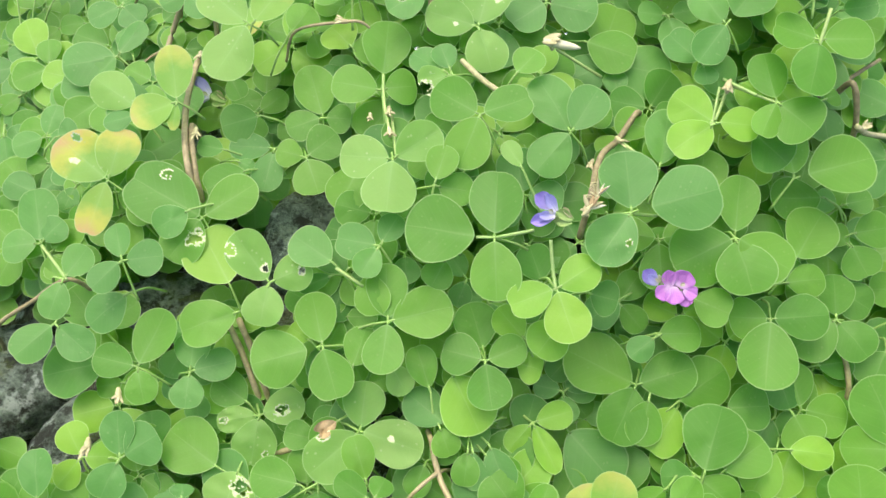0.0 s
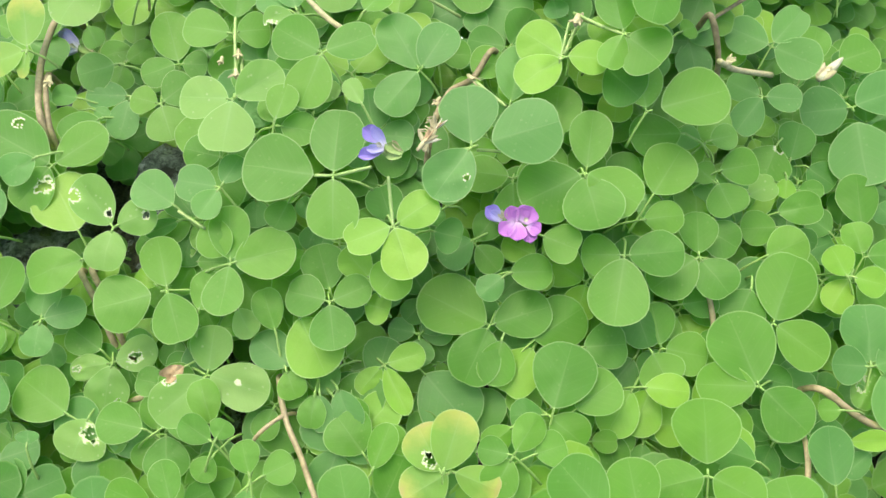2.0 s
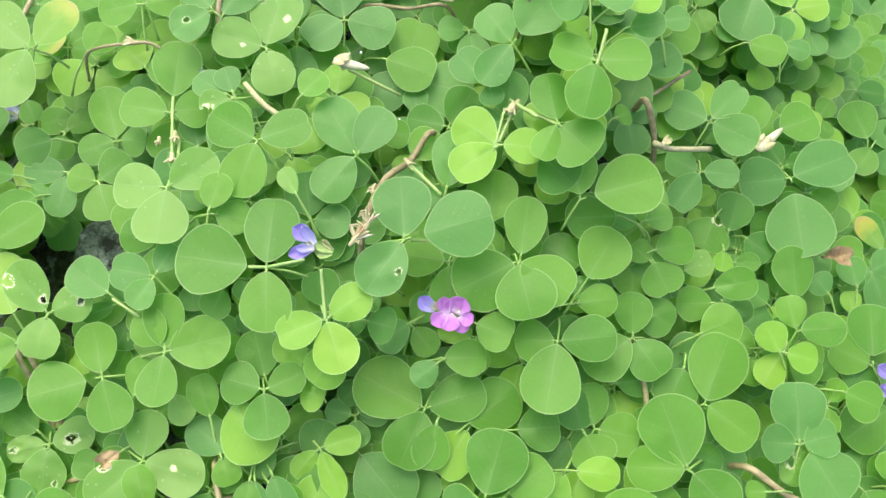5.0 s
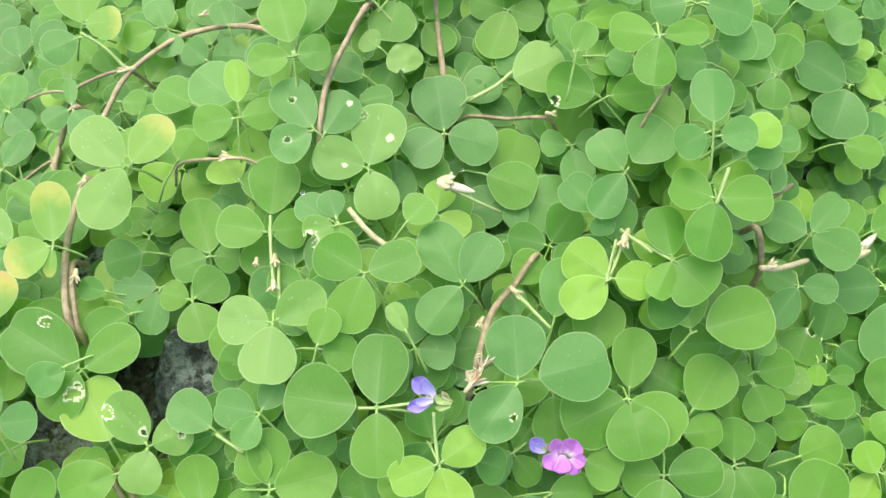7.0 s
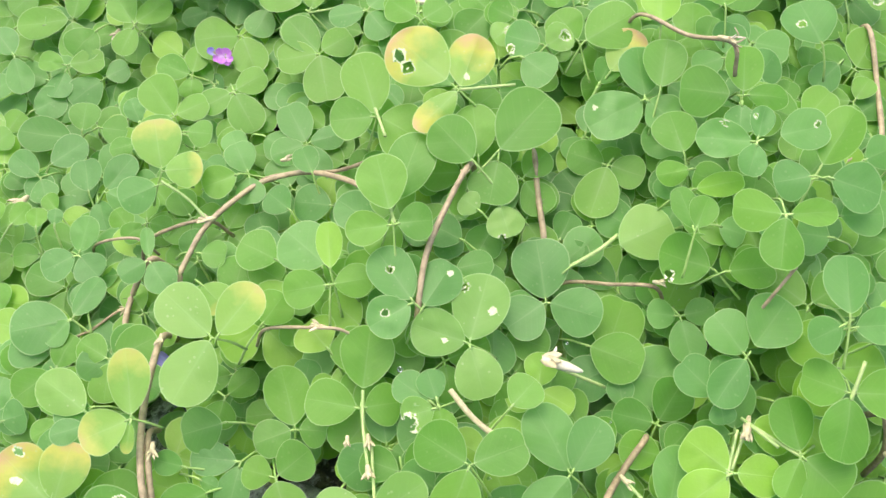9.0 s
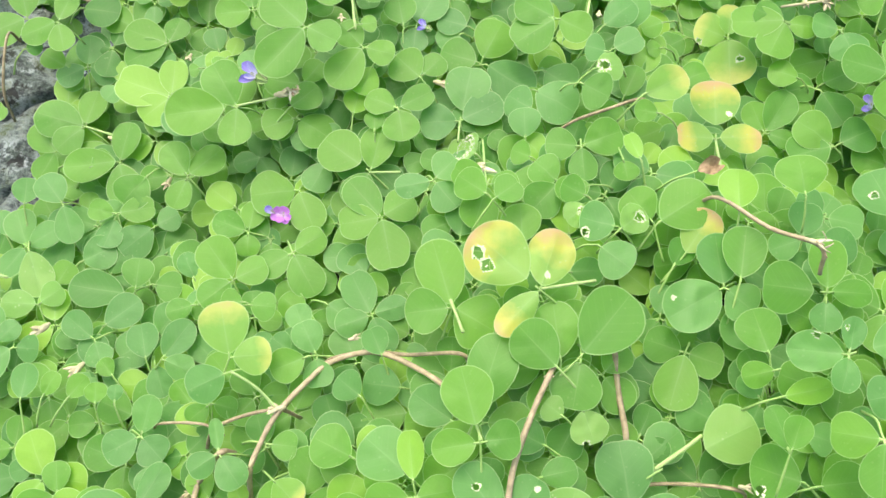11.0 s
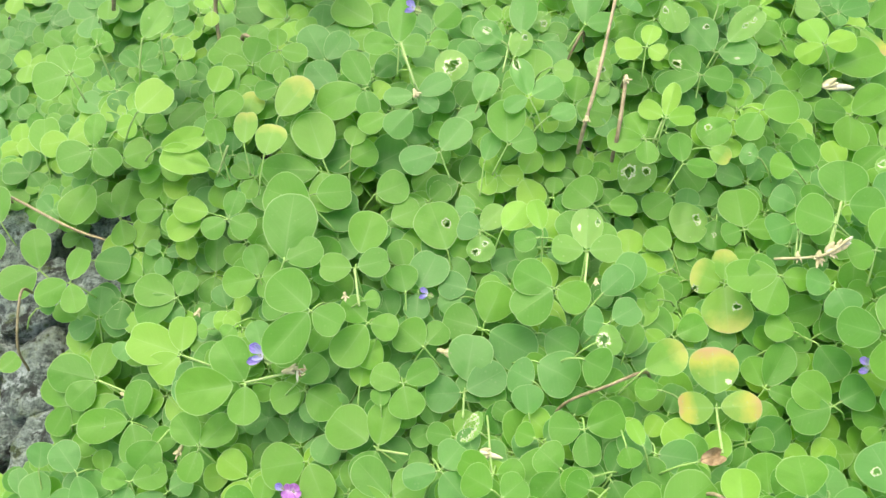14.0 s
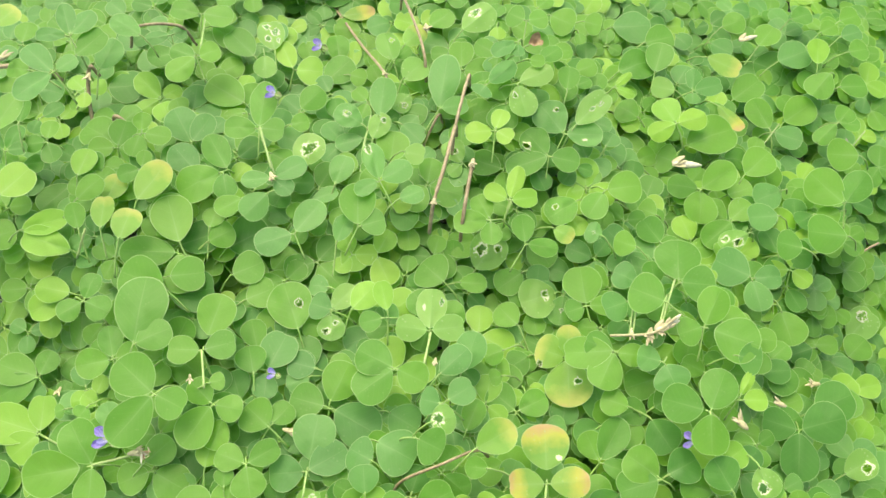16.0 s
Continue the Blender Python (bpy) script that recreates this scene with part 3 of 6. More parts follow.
trefoil(75, 198, 61.7, DULL, (175, 13.7, 9.5, ((0.4, 0.49, 0.08),)), (74, 8.5, 6.0, ((-0.28, 0.63, 0.09),)), (14, 12.6, 10.6, ((-0.06, 0.79, 0.08),), 5.6), (-108, 9.1, 6.9))
trefoil(110, 248, 37.6, DULL, (111, 15.0, 17.0, ((-0.16, 0.5, 0.09),)))
trefoil(120, 251, 27.1, DULL, (-136, 12.8, 9.5))
trefoil(90, 193, 58.9, GREEN, (57, 17.0, 10.3))
trefoil(47, 233, 41.8, OLD, (56, 14.4, 10.8))
trefoil(44, 230, 40.3, DEEP, (62, 8.6, 7.7))
trefoil(-99, 191, 10.0, DULL, (78, 11.1, 8.4), (-152, 10.4, 10.4), (-44, 9.0, 9.7))
trefoil(-74, 183, 23.8, DULL, (101, 8.7, 4.1), (-146, 8.3, 7.1), (-53, 10.2, 8.6))
trefoil(-50, 155, 41.5, PALE, (139, 16.2, 11.9), (-118, 16.7, 13.1))
trefoil(-49, 155, 41.4, YELLOW, (55, 14.8, 11.0))
trefoil(-60, 177, 23.4, YELLOW, (-43, 9.6, 9.3))
trefoil(-62, 186, 22.8, GREEN, (-5, 7.8, 7.9))
trefoil(-39, 181, 28.7, GREEN, (154, 11.6, 11.6))
trefoil(-93, 173, 8.6, DULL, (105, 9.7, 8.7))
trefoil(-4, 163, 45.2, DULL, (126, 14.9, 11.0, ((-0.01, 0.59, 0.08),)), (-149, 11.3, 10.2, ((0.11, 0.55, 0.1),)))
trefoil(9, 155, 40.3, PALE, (75, 16.6, 13.7, ((0.23, 0.48, 0.07), (-0.33, 0.73, 0.08))), (163, 13.6, 11.3, ((-0.1, 0.37, 0.07),)), (-74, 13.1, 11.2))
trefoil(-2, 162, 44.0, DULL, (58, 12.7, 10.3, ((0.09, 0.79, 0.07),)))
trefoil(28, 168, 35.3, DULL, (98, 16.3, 14.5), (-16, 13.6, 12.4), (-145, 11.9, 12.3))
trefoil(16, 190, 45.6, PALE, (-72, 8.9, 9.7, ((0.18, 0.94, 0.11),)))
trefoil(12, 187, 45.4, PALE, (144, 6.0, 6.8))
trefoil(16, 189, 37.6, DEEP, (-119, 10.1, 9.9))
trefoil(8, 181, 41.7, DEEP, (154, 9.3, 9.2))
trefoil(5, 174, 40.3, DEEP, (13, 9.8, 7.6))
trefoil(34, 176, 39.5, PALE, (25, 15.3, 14.8, None, 13.1))
trefoil(66, 172, 47.0, GREEN, (163, 13.2, 13.2, ((-0.38, 0.7, 0.11),)))
trefoil(59, 176, 57.8, GREEN, (107, 10.8, 6.5), (67, 8.4, 6.9))
trefoil(62, 191, 51.5, LIME, (12, 12.7, 6.4))
trefoil(78, 178, 62.8, GREEN, (172, 11.9, 10.0), (4, 11.3, 6.7), (-101, 12.8, 10.3))
trefoil(68, 171, 48.0, GREEN, (7, 12.1, 10.3))
trefoil(87, 189, 61.8, DULL, (-170, 9.3, 10.0))
trefoil(90, 189, 61.4, DULL, (-18, 12.5, 12.7))
trefoil(88, 154, 61.4, DULL, (87, 13.9, 10.3))
trefoil(61, 166, 32.8, DULL, (175, 7.9, 7.6), (13, 8.8, 7.2), (-80, 11.5, 9.2))
trefoil(71, 151, 45.6, DULL, (126, 11.7, 10.6), (52, 14.0, 13.3, None, 3.2), (-127, 13.4, 9.2))
trefoil(87, 153, 60.9, DULL, (-154, 8.3, 8.5))
trefoil(-111, 144, 6.9, DULL, (20, 6.6, 9.6))
trefoil(-81, 144, 22.4, DULL, (-163, 9.6, 8.3))
trefoil(-53, 151, 9.4, GREEN, (39, 9.5, 7.8), (-103, 8.2, 8.9))
trefoil(-24, 156, 30.9, LIME, (133, 9.2, 11.4))
trefoil(18, 140, 39.5, GREEN, (48, 8.6, 9.3))
trefoil(2, 141, 39.5, GREEN, (-77, 7.6, 6.8))
trefoil(38, 159, 30.5, GREEN, (-20, 14.5, 12.8))
trefoil(154, 204, 5.5, DULL, (153, 19.1, 16.7), (-113, 16.8, 17.7, None, 2.1))
trefoil(128, 203, 21.2, DULL, (151, 9.1, 8.9))
trefoil(127, 200, 22.2, DULL, (-157, 8.8, 7.9))
trefoil(147, 183, 5.8, GREEN, (-21, 12.3, 10.8))
trefoil(89, 153, 58.8, DULL, (-167, 8.7, 7.9), (4, 9.4, 8.2))
trefoil(96, 156, 54.6, LIME, (12, 10.3, 9.4))
trefoil(-149, 377, 14.8, GREEN, (-115, 17.8, 13.8))
trefoil(-141, 368, 2.7, GREEN, (78, 16.7, 13.4), (132, 13.1, 9.7), (-75, 11.0, 9.9))
trefoil(-169, 348, -0.7, GREEN, (105, 16.7, 11.7), (-150, 15.8, 14.2))
trefoil(-151, 336, 11.2, GREEN, (72, 13.2, 8.5), (-72, 11.5, 9.1), (-155, 13.2, 10.9))
trefoil(-212, 395, -41.1, GREEN, (112, 18.9, 14.2))
trefoil(-210, 371, -38.9, GREEN, (89, 15.5, 11.7))
trefoil(-100, 356, 24.2, LIME, (167, 13.3, 10.2))
trefoil(-103, 356, 20.6, LIME, (-161, 14.2, 11.0))
trefoil(-113, 357, 13.3, LIME, (-74, 12.1, 8.0))
trefoil(-90, 345, 37.4, GREEN, (73, 10.5, 7.6), (-147, 9.3, 8.5), (-26, 9.8, 9.8))
trefoil(-79, 326, 30.2, GREEN, (104, 12.0, 8.8), (-167, 11.9, 10.8), (9, 8.3, 10.0))
trefoil(-101, 342, 4.7, GREEN, (90, 14.7, 10.6), (-97, 11.0, 10.2))
trefoil(-113, 331, 7.0, GREEN, (161, 16.0, 12.8), (69, 10.2, 9.8), (-155, 16.7, 12.1))
trefoil(-110, 311, 2.9, LIME, (161, 20.4, 15.2), (89, 13.6, 10.1), (-140, 12.6, 12.8))
trefoil(-81, 290, 26.5, GREEN, (121, 16.8, 13.1), (-172, 19.2, 15.1, None, 3.9), (-90, 12.8, 10.4))
trefoil(-46, 322, 42.8, GREEN, (73, 15.4, 13.0, None, 5.4), (176, 11.3, 10.0), (13, 11.2, 10.4))
trefoil(-69, 325, 42.6, GREEN, (84, 24.0, 17.9), (25, 13.1, 11.2))
trefoil(-59, 306, 45.2, GREEN, (137, 16.0, 14.7), (-131, 19.2, 13.2), (-28, 11.2, 11.0))
trefoil(-61, 351, 42.7, GREEN, (6, 13.0, 12.8))
trefoil(-42, 305, 37.7, GREEN, (133, 10.6, 9.3), (-12, 9.5, 9.3), (-126, 15.7, 12.4))
trefoil(-26, 319, 32.7, DULL, (63, 14.0, 13.7), (-95, 9.8, 8.7))
trefoil(-30, 316, 35.3, GREEN, (101, 9.9, 10.8))
trefoil(-44, 311, 41.3, GREEN, (11, 5.7, 6.4))
trefoil(-16, 333, 33.4, GREEN, (108, 18.9, 16.0, ((0.18, 0.5, 0.1),)))
trefoil(-4, 340, 35.0, DULL, (160, 8.6, 10.3))
trefoil(-5, 350, 33.9, DULL, (169, 8.2, 8.5))
trefoil(-5, 340, 34.6, PALE, (-89, 10.2, 9.7, ((0.18, 0.64, 0.15), (-0.16, 0.34, 0.11))), (48, 12.2, 8.7))
trefoil(2, 338, 38.2, LIME, (47, 12.7, 10.4))
trefoil(15, 334, 43.5, LIME, (102, 11.3, 7.0))
trefoil(14, 332, 43.6, GREEN, (-168, 8.4, 7.8))
trefoil(17, 313, 43.8, GREEN, (151, 13.6, 12.5), (-147, 15.5, 13.2), (-28, 11.4, 11.0))
trefoil(-5, 307, 31.0, GREEN, (64, 15.2, 13.4))
trefoil(-9, 319, 32.5, DULL, (164, 10.4, 10.2))
trefoil(-11, 317, 31.6, DULL, (-160, 8.8, 7.7))
trefoil(-6, 306, 30.6, GREEN, (163, 12.2, 13.0))
trefoil(-12, 285, 28.2, DULL, (79, 15.8, 14.4, None, 3.9), (-178, 12.2, 12.0), (27, 14.2, 11.8))
trefoil(-4, 305, 31.2, DULL, (-31, 17.4, 15.9))
trefoil(-24, 299, 30.8, GREEN, (137, 10.9, 12.9))
trefoil(-24, 300, 30.9, GREEN, (47, 9.2, 8.7))
trefoil(29, 328, 40.6, PALE, (84, 14.9, 10.6, ((0.33, 0.65, 0.09), (-0.24, 0.52, 0.07))), (171, 11.5, 9.5), (5, 11.9, 9.8))
trefoil(47, 359, 27.9, PALE, (54, 16.7, 14.4, ((-0.18, 0.46, 0.17), (0.18, 0.7, 0.1))))
trefoil(40, 353, 30.4, GREEN, (-5, 10.8, 7.8))
trefoil(66, 360, 25.4, GREEN, (-147, 12.5, 11.3))
trefoil(78, 351, 24.8, PALE, (-163, 15.3, 15.4, ((0.02, 0.3, 0.12),)))
trefoil(70, 353, 21.7, DULL, (78, 10.3, 9.0))
trefoil(80, 350, 25.6, GREEN, (-104, 12.2, 10.7, ((0.0, 0.49, 0.08),)))
trefoil(86, 341, 31.4, GREEN, (94, 14.9, 14.5), (-163, 7.7, 8.4), (-2, 10.6, 8.0))
trefoil(110, 333, 47.1, GREEN, (154, 13.1, 15.7))
trefoil(99, 337, 41.7, DULL, (-162, 10.2, 11.4))
trefoil(92, 320, 37.1, GREEN, (156, 10.6, 9.8), (-120, 14.4, 12.3), (-180, 17.8, 11.7))
trefoil(78, 324, 24.4, YELLOW, (159, 11.5, 12.6, ((-0.42, 0.73, 0.11),)), (83, 11.7, 8.8), (-93, 17.3, 16.7, ((-0.2, 0.46, 0.09),)))
trefoil(64, 276, 34.5, OLD, (88, 15.0, 15.8, ((0.26, 0.25, 0.06),), 4.4), (179, 12.3, 10.2), (2, 13.7, 10.1))
trefoil(41, 285, 43.3, YELLOW, (26, 14.5, 11.1))
trefoil(57, 349, 15.7, PALE, (161, 6.3, 11.2))
trefoil(39, 313, 39.4, DULL, (66, 15.0, 10.6))
trefoil(31, 310, 44.1, DULL, (41, 13.3, 9.7))
trefoil(33, 301, 44.1, DULL, (28, 10.1, 9.6))
trefoil(32, 300, 44.2, DULL, (166, 7.0, 9.6))
trefoil(27, 294, 43.5, PALE, (13, 8.8, 9.7, ((-0.04, 0.31, 0.24),)))
trefoil(66, 328, 19.8, GREEN, (-152, 9.2, 10.2))
trefoil(107, 314, 40.2, DULL, (163, 9.1, 9.9), (-71, 10.0, 13.2))
trefoil(96, 302, 30.9, GREEN, (159, 10.3, 9.9))
trefoil(-143, 307, -9.9, GREEN, (165, 18.5, 14.6), (77, 13.6, 10.2), (-135, 12.8, 11.1))
trefoil(-184, 314, -18.0, GREEN, (46, 9.2, 9.0))
trefoil(-127, 290, -6.2, GREEN, (79, 14.5, 10.2), (-73, 15.9, 12.4), (-173, 18.7, 12.4))
trefoil(-65, 290, 26.5, GREEN, (42, 11.4, 11.0))
trefoil(-63, 289, 22.8, GREEN, (-30, 12.8, 13.0), (-159, 10.8, 10.8))
trefoil(-39, 269, 23.7, GREEN, (144, 14.8, 14.6, None, 4.0), (77, 14.5, 10.7), (-119, 12.2, 11.3))
trefoil(-31, 287, 31.5, GREEN, (157, 10.5, 9.4), (28, 11.8, 8.3), (-80, 10.7, 11.4))
trefoil(-45, 287, 27.1, LIME, (79, 8.5, 8.4))
trefoil(-5, 256, 38.8, GREEN, (155, 10.5, 8.9), (1, 8.9, 8.8), (-106, 13.4, 11.3))
trefoil(-7, 270, 32.4, PALE, (146, 6.0, 10.4, ((-0.09, 0.73, 0.46),)))
trefoil(15, 256, 40.3, GREEN, (135, 9.2, 10.9), (-133, 11.5, 11.5))
trefoil(7, 274, 34.9, DULL, (93, 9.7, 9.8))
trefoil(10, 285, 34.8, DULL, (150, 8.8, 11.9))
trefoil(9, 267, 35.9, GREEN, (158, 6.5, 7.7))
trefoil(10, 292, 35.8, DULL, (-29, 14.5, 15.4))
trefoil(23, 290, 42.1, GREEN, (-28, 9.3, 12.6))
trefoil(22, 268, 41.0, GREEN, (175, 10.1, 10.1), (21, 12.5, 11.2), (-87, 10.7, 8.5))
trefoil(38, 261, 44.2, LIME, (113, 8.9, 5.0))
trefoil(46, 279, 42.5, GREEN, (174, 7.8, 7.0))
trefoil(33, 263, 43.2, GREEN, (-79, 6.6, 7.8))
trefoil(24, 254, 42.9, GREEN, (-166, 10.6, 8.5))
trefoil(22, 246, 45.9, PALE, (-143, 7.9, 7.5, ((-0.04, 0.28, 0.19),)))
trefoil(39, 241, 44.8, GREEN, (128, 10.8, 11.5))
trefoil(40, 241, 45.1, GREEN, (33, 17.4, 14.9))
trefoil(59, 240, 53.8, LIME, (86, 11.7, 10.7))
trefoil(90, 276, 23.7, DEEP, (-143, 12.1, 11.9))
trefoil(84, 286, 23.9, GREEN, (111, 10.6, 9.1), (56, 16.6, 10.4), (-24, 10.2, 6.9))
trefoil(102, 278, 29.1, GREEN, (-165, 14.9, 13.1), (143, 13.3, 12.6))
trefoil(75, 242, 58.1, GREEN, (95, 11.3, 13.8))
trefoil(-135, 376, 75.6, GREEN, (120, 11.2, 9.8), (-159, 11.8, 14.3), (27, 7.6, 8.6))
trefoil(-196, 426, -32.3, GREEN, (100, 20.1, 14.6))
trefoil(-123, 377, 87.0, GREEN, (-147, 6.6, 4.7), (18, 4.9, 7.2), (90, 5.5, 4.1))
trefoil(-143, 379, 32.9, GREEN, (-159, 13.4, 13.7), (-43, 12.5, 10.8), (92, 13.9, 8.6))
trefoil(117, 343, 43.1, GREEN, (84, 15.8, 17.0), (-8, 12.4, 14.1))
trefoil(-59, 362, 40.3, GREEN, (104, 19.5, 14.6, None, 4.6), (176, 20.5, 13.0), (-78, 15.5, 12.8))
trefoil(209, 386, -33.9, GREEN, (-177, 16.6, 13.7))
trefoil(154, 357, 20.9, DULL, (1, 11.5, 9.8), (-83, 13.2, 11.6), (151, 15.9, 17.1))
trefoil(170, 352, 4.8, GREEN, (-83, 15.1, 16.2))
trefoil(225, 370, -49.1, GREEN, (160, 12.6, 11.2))
trefoil(224, 364, -48.9, PALE, (41, 19.7, 15.2, ((-0.13, 0.69, 0.17),)))
trefoil(258, 405, -52.0, DULL, (-174, 11.1, 13.9))
trefoil(122, 325, 43.6, GREEN, (59, 15.9, 11.3), (-24, 16.6, 16.7, None, 3.5), (-165, 9.0, 10.4))
trefoil(118, 295, 42.5, GREEN, (62, 14.9, 12.4), (163, 14.3, 13.3, None, 2.4), (-95, 13.9, 13.4))
trefoil(130, 301, 39.2, LIME, (54, 10.2, 3.9))
trefoil(130, 300, 39.3, LIME, (-2, 8.9, 7.7))
trefoil(104, 279, 28.8, DEEP, (25, 12.0, 12.2))
trefoil(124, 272, 31.1, DEEP, (115, 11.8, 12.2))
trefoil(160, 299, 11.9, DEEP, (161, 13.8, 12.3), (-100, 17.7, 15.1), (12, 17.1, 15.4))
trefoil(175, 312, -3.5, DEEP, (20, 17.6, 16.3))
trefoil(102, 299, 29.5, DEEP, (-61, 13.0, 12.8))
trefoil(189, 344, -14.7, DEEP, (-164, 11.7, 11.2))
trefoil(218, 352, -43.7, GREEN, (39, 13.9, 13.8))
trefoil(211, 334, -36.8, LIME, (9, 13.0, 10.7))
trefoil(223, 336, -48.2, LIME, (-102, 11.3, 8.9))
trefoil(184, 290, -13.0, PALE, (24, 14.4, 11.8, ((0.17, 0.63, 0.19),)))
trefoil(134, 281, 31.4, PALE, (-75, 11.1, 10.5, ((0.15, 0.63, 0.21),)))
trefoil(131, 315, 42.1, DEEP, (-15, 8.6, 11.8))
trefoil(-25, 62, 5.0, DRY, (-148, 6.3, 4.1))
trefoil(51, 256, 47.0, DRY, (15, 7.5, 4.7))
trefoil(166, 122, -17.7, DRY, (-11, 9.9, 6.2))
# the far side of the hummock
trefoil(-92, 421, 88.0, DULL, (106, 13.4, 7.0), (57, 12.2, 7.8), (-179, 11.2, 5.6))
trefoil(-91, 415, 84.0, GREEN, (47, 14.1, 9.3))
trefoil(-91, 398, 94.0, DULL, (136, 15.0, 8.5), (37, 8.4, 6.4), (-139, 14.3, 9.0))
trefoil(-106, 413, 80.0, GREEN, (171, 8.7, 7.9))
trefoil(-88, 422, 70.0, DULL, (69, 14.3, 10.0))
trefoil(-110, 380, 86.0, PALE, (61, 14.8, 9.1))
trefoil(-111, 397, 70.0, GREEN, (77, 9.7, 5.7))
trefoil(-137, 457, 60.0, YELLOW, (47, 11.5, 11.8))
trefoil(-81, 456, 55.0, DULL, (144, 16.0, 9.1))
trefoil(-63, 483, 42.0, GREEN, (165, 13.9, 10.5), (-12, 13.7, 11.7))
trefoil(-60, 482, 36.0, GREEN, (-32, 14.9, 11.7))
trefoil(-73, 467, 45.0, DULL, (-173, 10.9, 7.4), (19, 6.1, 6.9))
trefoil(-61, 453, 46.0, GREEN, (157, 11.7, 8.9), (22, 9.7, 9.8), (-140, 14.4, 10.8))
trefoil(-70, 460, 42.0, GREEN, (-166, 12.5, 10.3))
trefoil(-79, 448, 27.0, LIME, (133, 15.5, 10.1), (-148, 12.3, 8.0), (37, 9.2, 8.0))
trefoil(-104, 457, 25.0, DEEP, (1, 15.8, 16.5))
trefoil(-32, 469, 33.0, PALE, (102, 15.9, 12.1, ((-0.15, 0.4, 0.12), (0.15, 0.6, 0.14), (-0.1, 0.8, 0.12), (0.2, 0.3, 0.09))))
trefoil(-36, 465, 36.0, PALE, (-85, 11.4, 9.9))
trefoil(-40, 465, 34.0, GREEN, (132, 17.3, 12.6))
trefoil(-14, 501, 18.0, DEEP, (128, 9.9, 6.7), (-156, 8.2, 7.2), (-11, 6.5, 7.3))
trefoil(-24, 461, 30.0, LIME, (-4, 12.4, 13.8), (113, 15.6, 9.3))
trefoil(-11, 455, 28.0, GREEN, (44, 15.9, 14.2))
trefoil(-5, 472, 22.0, GREEN, (96, 15.5, 10.6))
trefoil(0, 470, 20.0, LIME, (82, 15.4, 7.1))
trefoil(-1, 458, 30.0, GREEN, (-16, 8.1, 8.7))
trefoil(-5, 505, 20.0, OLD, (8, 15.6, 8.0))
trefoil(-43, 442, 30.0, GREEN, (146, 19.3, 15.5))
trefoil(-32, 409, 52.2, GREEN, (84, 20.4, 10.7), (179, 12.8, 9.4), (-9, 9.6, 9.8))
trefoil(-43, 438, 28.8, GREEN, (-172, 10.8, 9.5))
trefoil(-19, 428, 41.1, GREEN, (45, 12.9, 10.7))
trefoil(-22, 414, 48.4, GREEN, (12, 8.1, 8.2))
trefoil(-60, 413, 39.7, DULL, (117, 16.9, 13.0), (58, 13.3, 9.8))
trefoil(-58, 364, 43.2, GREEN, (108, 19.5, 15.3))
trefoil(-74, 379, 48.7, YELLOW, (56, 17.4, 13.5))
trefoil(-77, 361, 50.5, YELLOW, (76, 12.9, 10.8))
trefoil(-84, 366, 50.2, YELLOW, (89, 12.8, 8.6))
trefoil(-97, 382, 45.8, GREEN, (46, 12.3, 9.9))
trefoil(-88, 384, 41.7, YELLOW, (69, 12.1, 9.5))
trefoil(-90, 419, 30.6, GREEN, (145, 19.7, 15.2), (52, 13.4, 8.4))
trefoil(-99, 394, 44.0, LIME, (76, 12.3, 9.5))
trefoil(-120, 421, 16.7, GREEN, (117, 11.2, 7.1), (74, 10.2, 6.3))
trefoil(-125, 385, 45.0, LIME, (49, 15.3, 14.2))
trefoil(-55, 395, 43.6, DULL, (130, 15.0, 11.8))
trefoil(-43, 393, 47.9, GREEN, (118, 16.0, 10.3))
trefoil(-44, 390, 51.0, GREEN, (-157, 17.9, 14.4), (-79, 10.5, 8.8))
trefoil(-36, 380, 48.5, GREEN, (-149, 11.0, 8.8))
trefoil(-26, 387, 50.1, DULL, (179, 11.2, 7.1), (-40, 8.9, 7.6), (26, 13.4, 9.0))
trefoil(-27, 381, 50.0, DULL, (-134, 12.6, 10.3))
trefoil(-18, 393, 49.1, PALE, (58, 15.2, 11.8, ((0.0, 0.5, 0.22), (0.1, 0.65, 0.15))))
trefoil(-29, 403, 45.8, GREEN, (-32, 9.7, 9.9))
trefoil(7, 414, 47.4, DULL, (146, 12.9, 9.8, ((0.05, 0.6, 0.14),)))
trefoil(13, 417, 47.8, DULL, (82, 17.6, 10.6))
trefoil(10, 408, 45.4, PALE, (67, 12.1, 8.8, ((0.1, 0.75, 0.12),)))
trefoil(7, 412, 42.5, DULL, (-165, 11.4, 8.2))
trefoil(-4, 387, 45.1, DULL, (69, 12.8, 9.4))
trefoil(13, 381, 55.1, DULL, (104, 14.9, 8.1, ((-0.1, 0.85, 0.16),)), (29, 12.7, 9.5), (-153, 9.6, 6.4))
trefoil(5, 366, 48.5, GREEN, (90, 15.9, 13.6), (14, 9.7, 10.7))
trefoil(-3, 362, 43.8, DULL, (70, 11.4, 7.3))
trefoil(-18, 367, 43.7, DULL, (52, 15.3, 11.0), (-161, 14.3, 11.6))
trefoil(-13, 382, 42.6, DULL, (22, 10.8, 6.3))
trefoil(21, 417, 45.0, DULL, (-46, 11.4, 10.2))
trefoil(21, 395, 54.7, PALE, (-13, 8.6, 8.6))
trefoil(19, 374, 53.2, DULL, (22, 9.9, 8.1))
trefoil(22, 437, 48.0, PALE, (44, 12.7, 11.6))
trefoil(23, 460, 44.0, YELLOW, (46, 12.3, 10.1))
